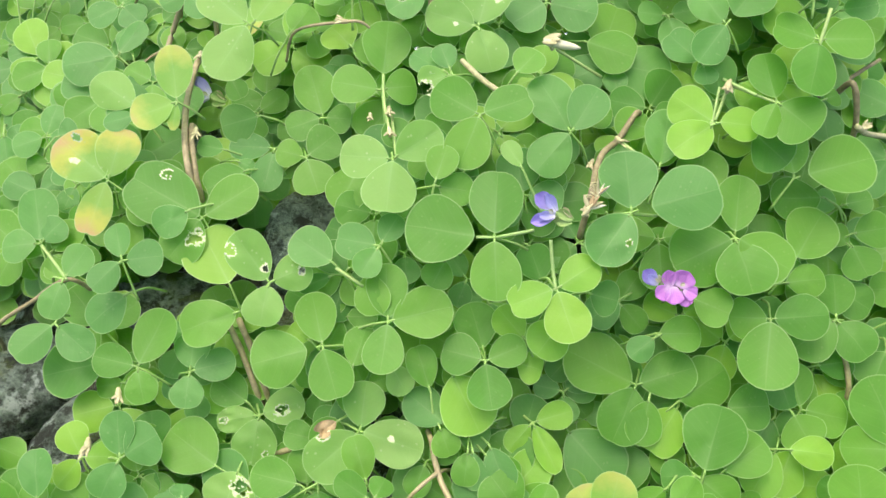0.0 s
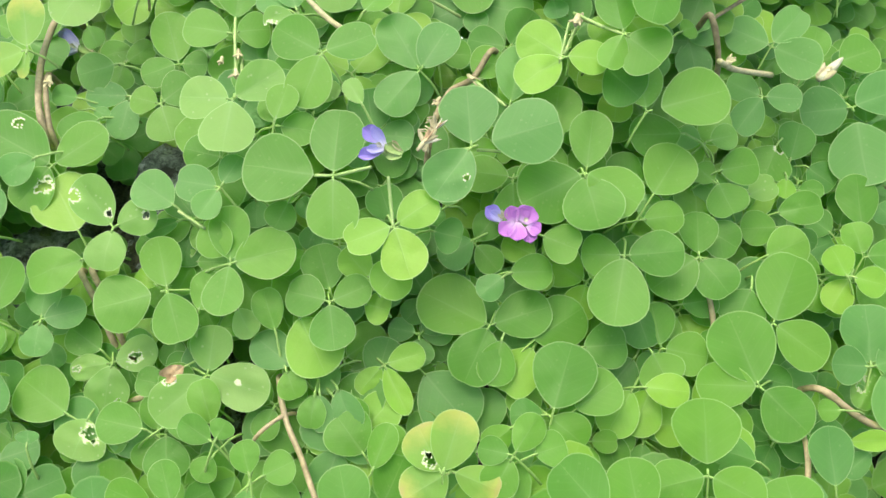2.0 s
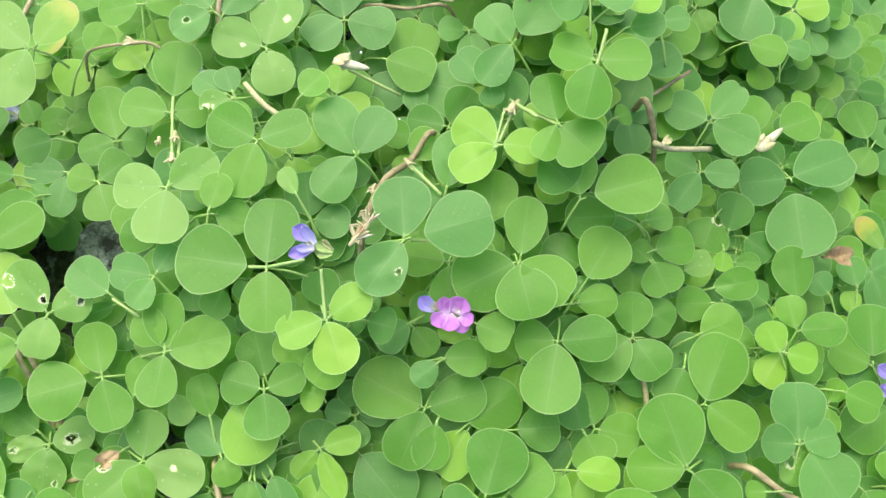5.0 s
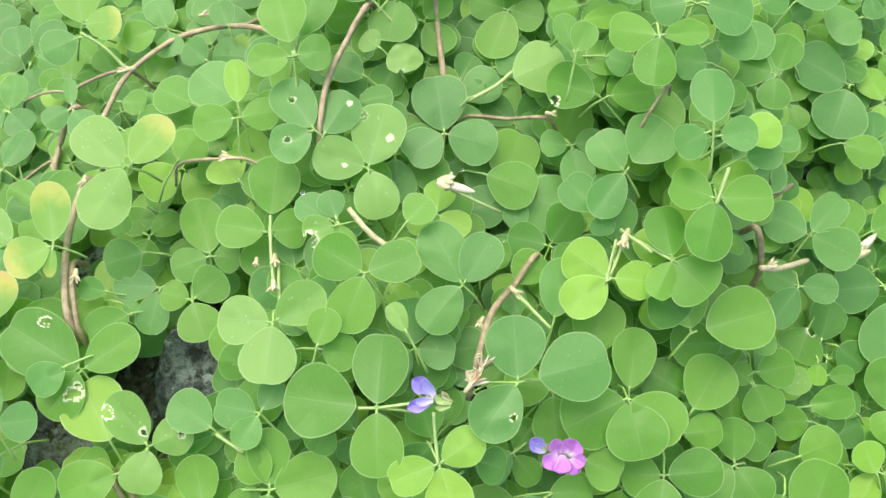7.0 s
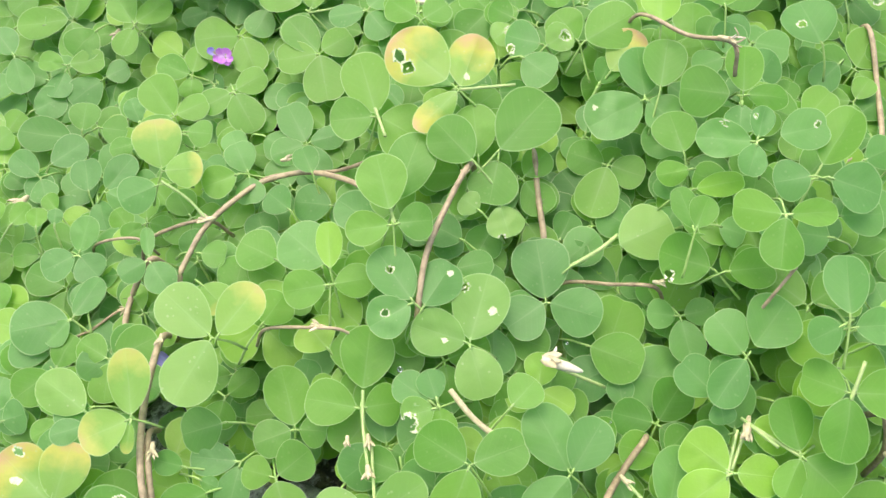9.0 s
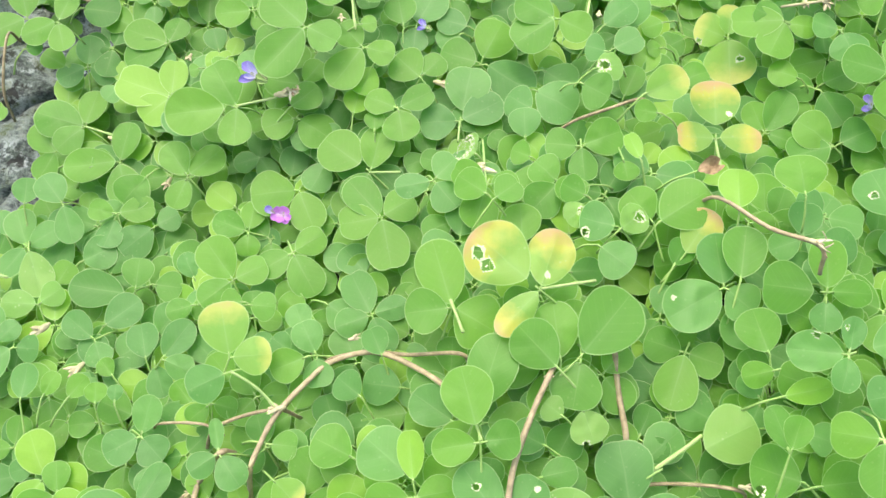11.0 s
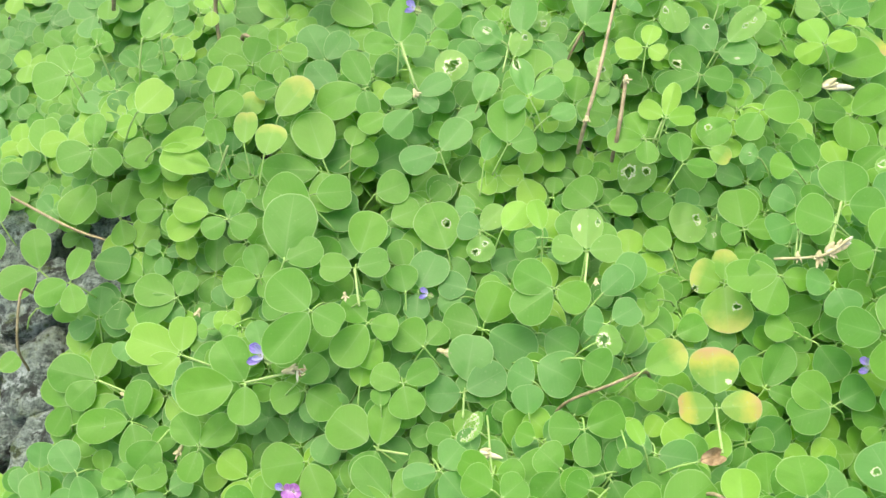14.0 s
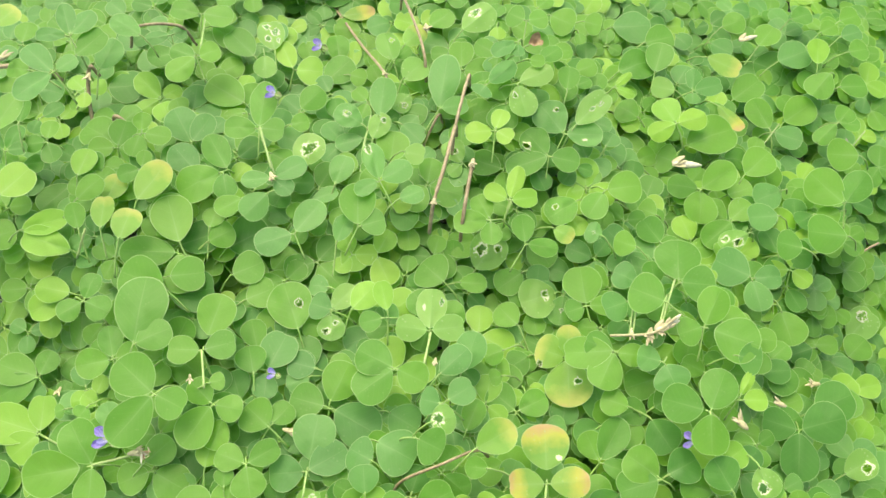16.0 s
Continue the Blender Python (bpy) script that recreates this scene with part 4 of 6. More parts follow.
trefoil(19, 449, 46.0, PALE, (105, 14.1, 10.3, ((0.2, 0.7, 0.1),)))
trefoil(19, 455, 42.0, GREEN, (33, 8.2, 6.7))
trefoil(26, 433, 44.0, PALE, (-141, 9.7, 9.6, ((-0.2, 0.5, 0.15),)))
trefoil(-136, 385, 35.0, LIME, (20, 8.4, 9.9))
trefoil(-133, 375, 32.0, GREEN, (18, 11.6, 12.4))
trefoil(-94, 370, 43.9, GREEN, (107, 11.0, 7.4))
trefoil(-118, 375, 38.0, LIME, (14, 17.8, 9.5))
trefoil(-98, 367, 36.0, LIME, (161, 20.2, 11.2))
trefoil(-105, 400, 32.7, GREEN, (-134, 15.5, 13.8))
trefoil(-132, 421, 9.3, DEEP, (21, 10.6, 11.7))
trefoil(-61, 368, 35.8, DEEP, (20, 15.2, 14.3))
trefoil(-50, 367, 39.3, GREEN, (27, 10.7, 10.6))
trefoil(-49, 371, 41.4, GREEN, (74, 8.7, 8.3))
trefoil(-44, 368, 33.5, DEEP, (26, 16.8, 17.0))
trefoil(-127, 406, 45.0, DEEP, (66, 11.7, 6.9), (137, 9.2, 6.2), (10, 7.9, 6.2))
trefoil(-120, 427, 40.0, DEEP, (37, 9.7, 7.6), (-113, 6.8, 6.6))
# the far end of the leaf cover
trefoil(47, 460, 52.0, PALE, (39, 17.3, 12.9, ((-0.2, 0.55, 0.16),)))
trefoil(34, 471, 44.0, GREEN, (38, 12.8, 11.3))
trefoil(36, 417, 52.6, DULL, (80, 24.9, 12.4), (11, 11.3, 8.1))
trefoil(54, 421, 61.7, DULL, (41, 15.0, 7.9), (-128, 5.7, 9.1))
trefoil(66, 423, 59.7, PALE, (-79, 13.5, 11.2, ((0.2, 0.3, 0.1),)), (23, 14.8, 9.2))
trefoil(56, 403, 55.8, LIME, (67, 9.9, 7.1), (-173, 11.1, 9.7), (-38, 7.5, 7.4))
trefoil(44, 395, 46.6, PALE, (120, 11.1, 9.3, ((0.0, 0.5, 0.16),)), (-141, 6.8, 5.9))
trefoil(77, 398, 46.3, GREEN, (129, 13.4, 11.9, ((-0.3, 0.6, 0.14),)), (-15, 11.6, 10.9), (-160, 17.5, 10.7))
trefoil(59, 373, 52.7, LIME, (70, 13.7, 6.3), (4, 10.1, 7.3), (151, 9.5, 7.1))
trefoil(52, 367, 49.5, GREEN, (114, 10.7, 8.7), (-175, 13.2, 9.2), (-91, 9.4, 7.8))
trefoil(64, 358, 46.8, GREEN, (94, 10.7, 8.5), (-8, 11.6, 7.4))
trefoil(97, 384, 43.0, GREEN, (-125, 12.9, 10.4), (6, 14.0, 13.2))
trefoil(87, 381, 41.4, GREEN, (-150, 14.2, 12.2, ((0.2, 0.6, 0.1),)))
trefoil(75, 368, 42.8, YELLOW, (-34, 8.9, 7.5))
trefoil(86, 424, 53.7, GREEN, (78, 11.7, 9.2))
trefoil(88, 410, 49.6, PALE, (44, 19.2, 10.5, ((0.0, 0.5, 0.08), (0.1, 0.7, 0.08))))
trefoil(84, 408, 47.2, DULL, (124, 15.2, 14.0, ((0.25, 0.6, 0.08),)), (-4, 14.4, 10.8, ((0.2, 0.5, 0.07),)))
trefoil(101, 407, 39.5, DULL, (56, 7.5, 8.3))
trefoil(111, 443, 35.6, LIME, (40, 10.6, 3.9), (-27, 9.3, 4.8))
trefoil(117, 460, 27.0, GREEN, (24, 18.4, 15.5))
trefoil(133, 458, 27.9, GREEN, (70, 15.8, 12.6))
trefoil(137, 429, 28.0, LIME, (113, 13.4, 12.5), (15, 13.9, 10.6), (-153, 13.9, 9.2))
trefoil(149, 450, 24.8, DULL, (77, 11.2, 7.6), (14, 13.9, 9.0), (-97, 6.0, 7.0))
trefoil(141, 448, 27.6, PALE, (166, 11.2, 10.6))
trefoil(172, 496, 0.0, YELLOW, (-28, 18.5, 12.8))
trefoil(180, 514, -8.0, DULL, (-31, 12.2, 12.9))
trefoil(183, 475, -8.9, GREEN, (35, 18.9, 15.1))
trefoil(198, 457, -10.0, GREEN, (113, 17.5, 13.7))
trefoil(165, 455, 10.8, OLD, (-53, 16.8, 7.8))
trefoil(142, 424, 19.6, GREEN, (21, 25.1, 18.4))
trefoil(145, 403, 16.6, GREEN, (168, 13.6, 10.5), (31, 17.2, 12.7), (-100, 16.1, 14.7))
trefoil(166, 411, 14.9, GREEN, (40, 16.9, 14.3))
trefoil(158, 404, 10.3, GREEN, (16, 11.4, 13.3))
trefoil(199, 456, -10.3, DULL, (-23, 14.1, 13.0))
trefoil(208, 465, -14.4, GREEN, (33, 19.5, 16.0))
trefoil(234, 487, -2.7, GREEN, (-135, 17.3, 14.5))
trefoil(227, 490, -1.1, LIME, (79, 14.3, 11.3))
trefoil(210, 497, -5.4, DULL, (22, 18.9, 17.0))
trefoil(202, 506, -13.8, DEEP, (-25, 17.0, 19.8))
trefoil(202, 506, -3.7, GREEN, (49, 17.0, 13.3))
trefoil(186, 520, -3.4, GREEN, (19, 13.2, 12.8))
trefoil(132, 479, 25.8, GREEN, (13, 14.4, 14.7))
trefoil(121, 496, 19.8, DULL, (2, 19.1, 18.2))
trefoil(235, 478, -3.7, GREEN, (4, 15.0, 13.6))
trefoil(230, 458, -7.1, GREEN, (45, 10.2, 10.6), (-140, 16.1, 9.2), (-10, 10.5, 9.5))
trefoil(245, 518, 1.6, GREEN, (20, 12.3, 12.9))
trefoil(244, 498, -0.0, GREEN, (8, 10.8, 12.6))
trefoil(243, 508, 0.5, DULL, (14, 11.5, 10.9))
trefoil(222, 523, -1.3, GREEN, (16, 12.2, 12.0))
trefoil(234, 512, -0.6, GREEN, (27, 10.9, 9.6))
trefoil(202, 392, 19.2, GREEN, (131, 18.4, 17.2), (48, 17.9, 12.2))
trefoil(203, 392, 14.8, GREEN, (-159, 11.1, 9.4))
trefoil(197, 374, 22.6, GREEN, (172, 17.0, 16.9))
trefoil(177, 368, 23.8, GREEN, (164, 10.9, 13.0))
trefoil(173, 386, 20.6, DULL, (-177, 13.7, 12.3))
trefoil(192, 392, 12.6, DEEP, (-152, 9.2, 9.3))
trefoil(180, 402, 16.3, DULL, (-159, 14.2, 12.5))
trefoil(157, 376, 23.9, PALE, (-155, 14.6, 9.2, ((-0.15, 0.4, 0.2), (0.2, 0.7, 0.15))))
trefoil(155, 387, 16.2, GREEN, (-142, 16.6, 12.0))
trefoil(108, 363, 35.2, GREEN, (160, 9.2, 11.0))
trefoil(119, 368, 29.6, GREEN, (123, 11.9, 12.5))
trefoil(124, 388, 19.3, GREEN, (152, 8.5, 11.5))
trefoil(95, 366, 38.3, DULL, (153, 7.1, 8.8, ((0, 0.5, 0.08),)))
trefoil(132, 370, 21.0, GREEN, (171, 11.2, 11.1))
trefoil(67, 439, 66.0, DULL, (-92, 6.3, 5.0), (-151, 11.8, 7.0))
trefoil(70, 432, 63.5, GREEN, (-12, 6.7, 6.1))
trefoil(70, 437, 65.6, DRY, (17, 6.2, 5.6))
trefoil(75, 434, 60.3, GREEN, (35, 11.2, 8.5))
trefoil(73, 458, 59.0, GREEN, (150, 8.1, 10.7), (10, 8.5, 10.6))
trefoil(87, 481, 41.4, GREEN, (-27, 12.1, 14.4))
trefoil(103, 484, 34.8, GREEN, (-15, 9.2, 12.0))
trefoil(100, 476, 36.7, GREEN, (-82, 7.0, 5.5))
trefoil(62, 463, 52.7, LIME, (-91, 6.9, 6.9))
trefoil(105, 447, 27.0, GREEN, (76, 11.1, 9.8))
trefoil(125, 439, 20.2, GREEN, (142, 11.3, 13.1))
trefoil(121, 413, 19.3, DULL, (158, 9.5, 14.2))
trefoil(139, 417, 15.9, GREEN, (153, 9.9, 13.9))
trefoil(236, 439, -8.4, GREEN, (175, 15.7, 16.5))
trefoil(215, 442, -18.2, DULL, (-165, 13.6, 14.3))
# single leaflets between them
trefoil(-61, 346, 42.9, GREEN, (157, 17.4, 16.0))
trefoil(-80, 327, 29.1, GREEN, (-45, 7.9, 7.9))
trefoil(-114, 332, 5.4, DULL, (-98, 9.1, 9.0))
trefoil(-129, 317, 1.6, DULL, (-129, 7.2, 8.8))
trefoil(-98, 296, 17.2, DULL, (-134, 10.4, 11.1))
trefoil(-77, 302, 25.9, DULL, (106, 9.6, 8.2))
trefoil(-98, 316, 12.9, GREEN, (-164, 4.3, 5.7))
trefoil(-87, 313, 22.6, GREEN, (-129, 5.5, 7.4))
trefoil(-39, 303, 32.6, LIME, (-111, 11.1, 8.9))
trefoil(-147, 291, -9.9, LIME, (7, 7.3, 8.2))
trefoil(-137, 288, -7.0, GREEN, (29, 8.0, 9.5))
trefoil(-38, 280, 28.3, GREEN, (91, 6.5, 6.6))
trefoil(-62, 347, 35.9, DEEP, (10, 16.7, 16.2))
trefoil(-41, 355, 35.7, GREEN, (21, 12.2, 13.0))
trefoil(-36, 346, 33.4, GREEN, (21, 11.8, 12.0))
trefoil(-148, 349, 4.5, DEEP, (-9, 14.7, 13.6))
trefoil(-164, 329, 4.7, DEEP, (13, 6.5, 6.5))
trefoil(-62, 323, 33.9, GREEN, (25, 9.5, 9.8))
trefoil(-6, 336, 30.1, GREEN, (169, 9.2, 9.9))
trefoil(36, 352, 31.1, GREEN, (135, 11.5, 15.3))
trefoil(115, 336, 37.6, GREEN, (175, 9.9, 10.7))
trefoil(106, 349, 33.2, DULL, (150, 9.8, 11.5))
trefoil(92, 320, 36.4, GREEN, (-10, 10.1, 8.4))
trefoil(14, 304, 30.4, DULL, (-33, 11.7, 13.0))
trefoil(40, 297, 25.6, GREEN, (65, 12.0, 8.2))
trefoil(56, 326, 29.2, GREEN, (-162, 8.1, 8.2))
trefoil(55, 317, 27.1, GREEN, (-169, 5.4, 6.3))
trefoil(53, 287, 25.0, GREEN, (-155, 10.8, 9.8))
trefoil(92, 290, 22.1, GREEN, (57, 11.8, 10.2))
trefoil(92, 283, 19.0, GREEN, (-155, 7.7, 7.5))
trefoil(92, 301, 25.0, GREEN, (17, 10.2, 10.3))
trefoil(104, 303, 27.2, GREEN, (26, 12.3, 11.3))
trefoil(62, 337, 24.7, GREEN, (131, 10.6, 10.6))
trefoil(16, 336, 30.6, GREEN, (-173, 9.2, 10.2))
trefoil(-58, 152, 24.9, GREEN, (-63, 7.7, 6.4))
trefoil(-55, 128, 19.3, DULL, (-24, 5.2, 4.0))
trefoil(5, 121, 29.1, PALE, (39, 8.1, 6.0))
trefoil(28, 122, 27.7, GREEN, (-93, 6.6, 7.1))
trefoil(-18, 93, 24.2, GREEN, (-80, 11.1, 8.8))
trefoil(-27, 95, 17.7, DEEP, (-158, 9.3, 4.9))
trefoil(38, 97, 18.1, DEEP, (-141, 5.6, 5.8))
trefoil(45, 91, 12.4, DULL, (-148, 10.2, 9.2))
trefoil(5, 86, 16.3, GREEN, (-158, 9.3, 6.7))
trefoil(96, 136, 34.3, GREEN, (22, 4.8, 6.0))
trefoil(89, 105, 13.2, GREEN, (148, 11.7, 11.7))
trefoil(64, 112, 23.1, GREEN, (79, 14.5, 13.3))
trefoil(86, 95, 13.0, GREEN, (6, 10.9, 8.8))
trefoil(128, 102, -5.2, GREEN, (-179, 10.5, 10.1))
trefoil(167, 109, -18.7, DULL, (127, 7.6, 8.2))
trefoil(148, 106, -18.0, DEEP, (136, 7.9, 9.9))
trefoil(-22, 72, 12.6, GREEN, (72, 10.7, 8.9))
trefoil(-32, 79, 12.9, LIME, (146, 6.6, 6.7))
trefoil(-17, 43, 4.2, GREEN, (147, 9.5, 7.1))
trefoil(-30, 47, -0.2, GREEN, (-86, 11.1, 11.2))
trefoil(-24, 28, 6.9, GREEN, (107, 10.4, 7.4))
trefoil(-7, 34, 7.7, GREEN, (107, 8.4, 7.5))
trefoil(-5, 34, 7.7, GREEN, (24, 8.3, 8.1))
trefoil(-17, 41, 2.4, GREEN, (-124, 6.8, 6.8))
trefoil(-28, 28, 6.6, GREEN, (158, 11.4, 7.9))
trefoil(-8, 33, 4.7, DULL, (-98, 6.7, 6.1))
trefoil(12, 62, 3.0, DULL, (-143, 8.6, 8.0))
trefoil(51, 68, 4.4, GREEN, (-104, 11.9, 9.7))
trefoil(53, 46, 4.2, GREEN, (-144, 9.0, 7.0))
trefoil(70, 66, 1.4, GREEN, (3, 11.8, 11.8))
trefoil(67, 50, 1.2, GREEN, (34, 13.0, 11.7))
trefoil(83, 57, -3.2, LIME, (-123, 13.2, 10.6))
# the hollow side towards the stones
trefoil(-157, 274, -9.5, DULL, (89, 9.6, 10.3))
trefoil(-141, 271, -2.6, DULL, (129, 12.8, 10.5), (-71, 13.5, 9.1))
trefoil(-156, 262, -16.1, DULL, (112, 13.8, 11.1))
trefoil(-167, 269, -23.2, DULL, (111, 10.5, 6.9))
trefoil(-153, 259, -10.1, DULL, (34, 12.1, 9.3), (-125, 12.0, 8.6))
trefoil(-150, 256, -5.7, PALE, (-69, 16.3, 11.1))
trefoil(-134, 253, -8.8, DULL, (27, 12.0, 11.9))
trefoil(-114, 281, 0.3, GREEN, (-129, 12.4, 12.8))
trefoil(-123, 268, -3.1, GREEN, (169, 9.5, 7.5), (13, 12.4, 9.3))
trefoil(-124, 268, -5.1, DULL, (-103, 10.8, 9.6))
trefoil(-111, 265, -6.0, DULL, (-139, 13.4, 11.9), (30, 8.7, 9.1))
trefoil(-101, 281, -1.3, GREEN, (-89, 10.9, 9.3))
trefoil(-108, 257, -11.1, GREEN, (51, 12.8, 10.4))
trefoil(-98, 282, -0.3, GREEN, (11, 9.8, 9.2))
trefoil(-62, 269, 12.4, GREEN, (-171, 14.7, 15.2), (-67, 14.4, 11.5))
trefoil(-77, 256, 8.1, GREEN, (160, 11.4, 9.0), (79, 9.5, 7.9), (-87, 7.7, 8.2))
trefoil(-79, 238, 11.0, GREEN, (127, 15.3, 12.4), (-142, 11.7, 9.9), (27, 10.8, 9.5))
trefoil(-112, 240, -1.7, GREEN, (88, 10.3, 10.2))
trefoil(-107, 242, -1.2, GREEN, (-7, 9.3, 10.3))
trefoil(-94, 244, -2.2, DULL, (117, 9.5, 7.0))
trefoil(-91, 233, 4.1, GREEN, (-164, 9.0, 7.6))
trefoil(-116, 241, -6.7, DEEP, (172, 18.6, 12.8))
trefoil(-143, 237, -7.0, PALE, (178, 11.7, 9.6), (39, 8.6, 8.7))
trefoil(-141, 245, -10.6, GREEN, (61, 8.9, 8.9))
trefoil(-166, 240, -8.2, DULL, (80, 9.9, 7.4))
trefoil(-122, 224, -2.9, DULL, (142, 11.7, 8.7), (-67, 8.5, 8.9))
trefoil(-120, 228, -2.4, DULL, (39, 13.3, 11.1))
trefoil(-114, 212, -3.3, GREEN, (131, 6.9, 5.8))
trefoil(-152, 223, -4.6, DULL, (121, 12.9, 12.0), (49, 8.4, 7.0))
trefoil(-147, 222, -5.4, DULL, (-3, 7.4, 8.8), (-139, 13.7, 11.5))
trefoil(-138, 203, 1.0, DULL, (85, 10.9, 8.4))
trefoil(-132, 204, 1.3, GREEN, (65, 8.3, 5.9))
trefoil(-124, 203, 3.4, GREEN, (54, 8.3, 6.9))
trefoil(-114, 200, 7.1, GREEN, (95, 6.6, 6.8))
trefoil(-108, 200, 9.0, DULL, (93, 5.4, 4.4))
trefoil(-150, 202, 1.4, DULL, (96, 7.0, 6.7))
trefoil(-99, 216, 2.6, DULL, (56, 13.5, 9.6), (-23, 10.1, 8.3))
trefoil(-104, 216, 1.0, DULL, (104, 11.5, 9.9))
trefoil(-102, 216, -0.7, DULL, (-70, 10.5, 8.3))
trefoil(-73, 207, 29.3, YELLOW, (103, 15.1, 13.3), (5, 10.8, 10.4))
trefoil(-73, 203, 29.1, DULL, (-154, 11.1, 10.6))
trefoil(-62, 247, 12.1, GREEN, (-148, 11.0, 9.6), (33, 11.0, 9.2), (-60, 15.1, 11.3))
trefoil(-72, 226, 20.6, GREEN, (-4, 8.0, 8.7))
trefoil(-74, 230, 13.3, GREEN, (179, 7.1, 8.1))
trefoil(-35, 254, 22.2, GREEN, (132, 15.3, 11.0), (-169, 12.9, 11.4), (-78, 16.6, 13.4), (33, 10.9, 11.5))
trefoil(-55, 218, 19.7, DULL, (114, 8.6, 7.8))
trefoil(-51, 210, 23.7, DULL, (116, 10.2, 8.8), (-82, 8.6, 8.6))
trefoil(-53, 209, 25.8, GREEN, (-157, 10.4, 9.6))
trefoil(-58, 212, 20.2, DULL, (146, 6.9, 7.1))
trefoil(-37, 225, 16.6, DULL, (118, 14.0, 10.5), (-160, 10.6, 8.8), (-64, 12.2, 9.0), (18, 10.8, 7.6))
trefoil(-51, 230, 13.9, DULL, (-34, 9.6, 10.0))
trefoil(-39, 240, 11.7, DULL, (132, 11.2, 10.5))
trefoil(-38, 198, 24.5, DULL, (142, 8.4, 9.0))
trefoil(-27, 202, 21.1, DULL, (173, 11.4, 11.1))
trefoil(64, 199, 48.2, GREEN, (-167, 9.1, 6.8))
trefoil(68, 184, 47.0, DULL, (-19, 7.2, 8.3))
trefoil(94, 179, 50.7, DULL, (174, 8.7, 10.1))
trefoil(99, 154, 47.3, DULL, (8, 9.5, 7.9))
trefoil(94, 183, 53.9, DULL, (5, 11.1, 10.9))
trefoil(158, 223, 14.2, DULL, (-156, 11.9, 14.3))
trefoil(132, 220, 24.2, DULL, (30, 14.3, 14.9))
trefoil(119, 216, 27.6, DULL, (24, 9.8, 10.3))
trefoil(126, 212, 19.1, GREEN, (-10, 9.9, 11.0))
trefoil(-33, 209, 25.4, DULL, (114, 8.6, 7.6))
trefoil(-49, 184, 22.9, GREEN, (-29, 10.8, 10.7))
trefoil(-42, 163, 28.8, GREEN, (56, 9.6, 10.3))

# ---- ground and stones ----
near = [-620 + 14 * i for i in range(90)]
lines = [-300000, -60000, -12000, -4000, -1600, -900] + near + [1000, 1700, 4000, 12000, 60000, 300000]
verts = [(x * MM, (y + 250) * MM, ground_height(x, y + 250) * MM) for y in lines for x in lines]
w = len(lines)
ground = tagged(new("ground", mesh_of("ground", verts, [(r * w + c, r * w + c + 1, r * w + w + c + 1, r * w + w + c) for r in range(w - 1) for c in range(w - 1)], [SOIL])), "dark stony ground under the leaf cover", "ground", kind="structure")


def stone_shape(seed, long, wide, high):
    bm = bmesh.new()
    bmesh.ops.create_icosphere(bm, subdivisions=4, radius=1.0)
    for v in bm.verts:
        p = v.co.copy()
        flat = max(abs(p.x), abs(p.y), abs(p.z))
        p = p * (0.55 + 0.45 / flat * 0.8)
        p *= 1 + 0.22 * noise.noise(p * 1.4 + Vector((seed, 0, 0))) + 0.07 * noise.noise(p * 5 + Vector((0, seed, 0)))
        v.co = Vector((p.x * long / 2, p.y * wide / 2, p.z * high / 2)) * MM
    data = bpy.data.meshes.new("stone")
    bm.to_mesh(data)
    bm.free()
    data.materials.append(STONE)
    data.polygons.foreach_set("use_smooth", [True] * len(data.polygons))
    return data


def stone(x, y, z, long, wide, high, turn=0):
    ob = tagged(new("stone", stone_shape(x * 0.37 + y, long, wide, high)), "rough grey stone with pale lichen crust", "stone", "stones beside the plants")
    ob.matrix_world = pose(x * MM, y * MM, z * MM, 8 * noise.noise((x, y, 0.5)), 0, turn)


for spec in (
    (-196, 366, -66, 46, 40, 36, 20), (-166, 372, -66, 34, 40, 34, 70), (-191, 332, -74, 48, 38, 40, 110), (-209, 312, -84, 44, 36, 40, 40),
    (-222, 352, -72, 42, 50, 40, 0), (-163, 336, -70, 32, 36, 34, 30), (-180, 300, -74, 40, 34, 38, 80), (-160, 398, -64, 44, 36, 36, 15),
    (-214, 394, -70, 52, 40, 40, 60), (-232, 286, -92, 56, 44, 44, 10), (-178, 266, -74, 40, 44, 40, 50), (-152, 240, -62, 44, 36, 36, 95),
):
    stone(*spec)
for spec in (
    (-132, 90, -50, 44, 38, 36, 25), (-105, 64, -42, 36, 30, 32, 60), (-80, 102, -30, 38, 30, 32, 10), (-40, 119, -14, 34, 26, 28, 80),
    (-12, 72, -26, 28, 24, 26, 30), (-68, 151, -22, 40, 30, 30, 45), (-112, 30, -54, 46, 40, 36, 75), (-152, 56, -68, 50, 44, 40, 5),
):
    stone(*spec)

# ---- plants: the leaves of each patch of the cover hang on one trailing plant ----
PATCH = 62
plants = {}


def patch_of(x, y):
    return (math.floor((x + 9 * noise.noise((y * 0.02, 0.3, 0))) / PATCH), math.floor((y + 9 * noise.noise((x * 0.02, 7.3, 0))) / PATCH))


def plant_at(x, y):
    key = patch_of(x, y)
    if key not in plants:
        cx, cy = (key[0] + 0.5) * PATCH, (key[1] + 0.5) * PATCH
        ob = tagged(new("trailing_plant"), "low trailing plant with round green three-part leaves and brown stems", "plant", "trailing plants of the leaf cover")
        ob.location = (cx * MM, cy * MM, ground_height(cx, cy) * MM)
        plants[key] = ob
    return plants[key]


def under(plant, ob):
    """Hangs ob, whose mesh is in world places, on its plant."""
    ob.parent = plant
    ob.matrix_parent_inverse = Matrix.Translation(plant.location).inverted()
    return ob


FACING = pose(0, 0, 0, 13.5)  # the leaves lean to the open side of the bank


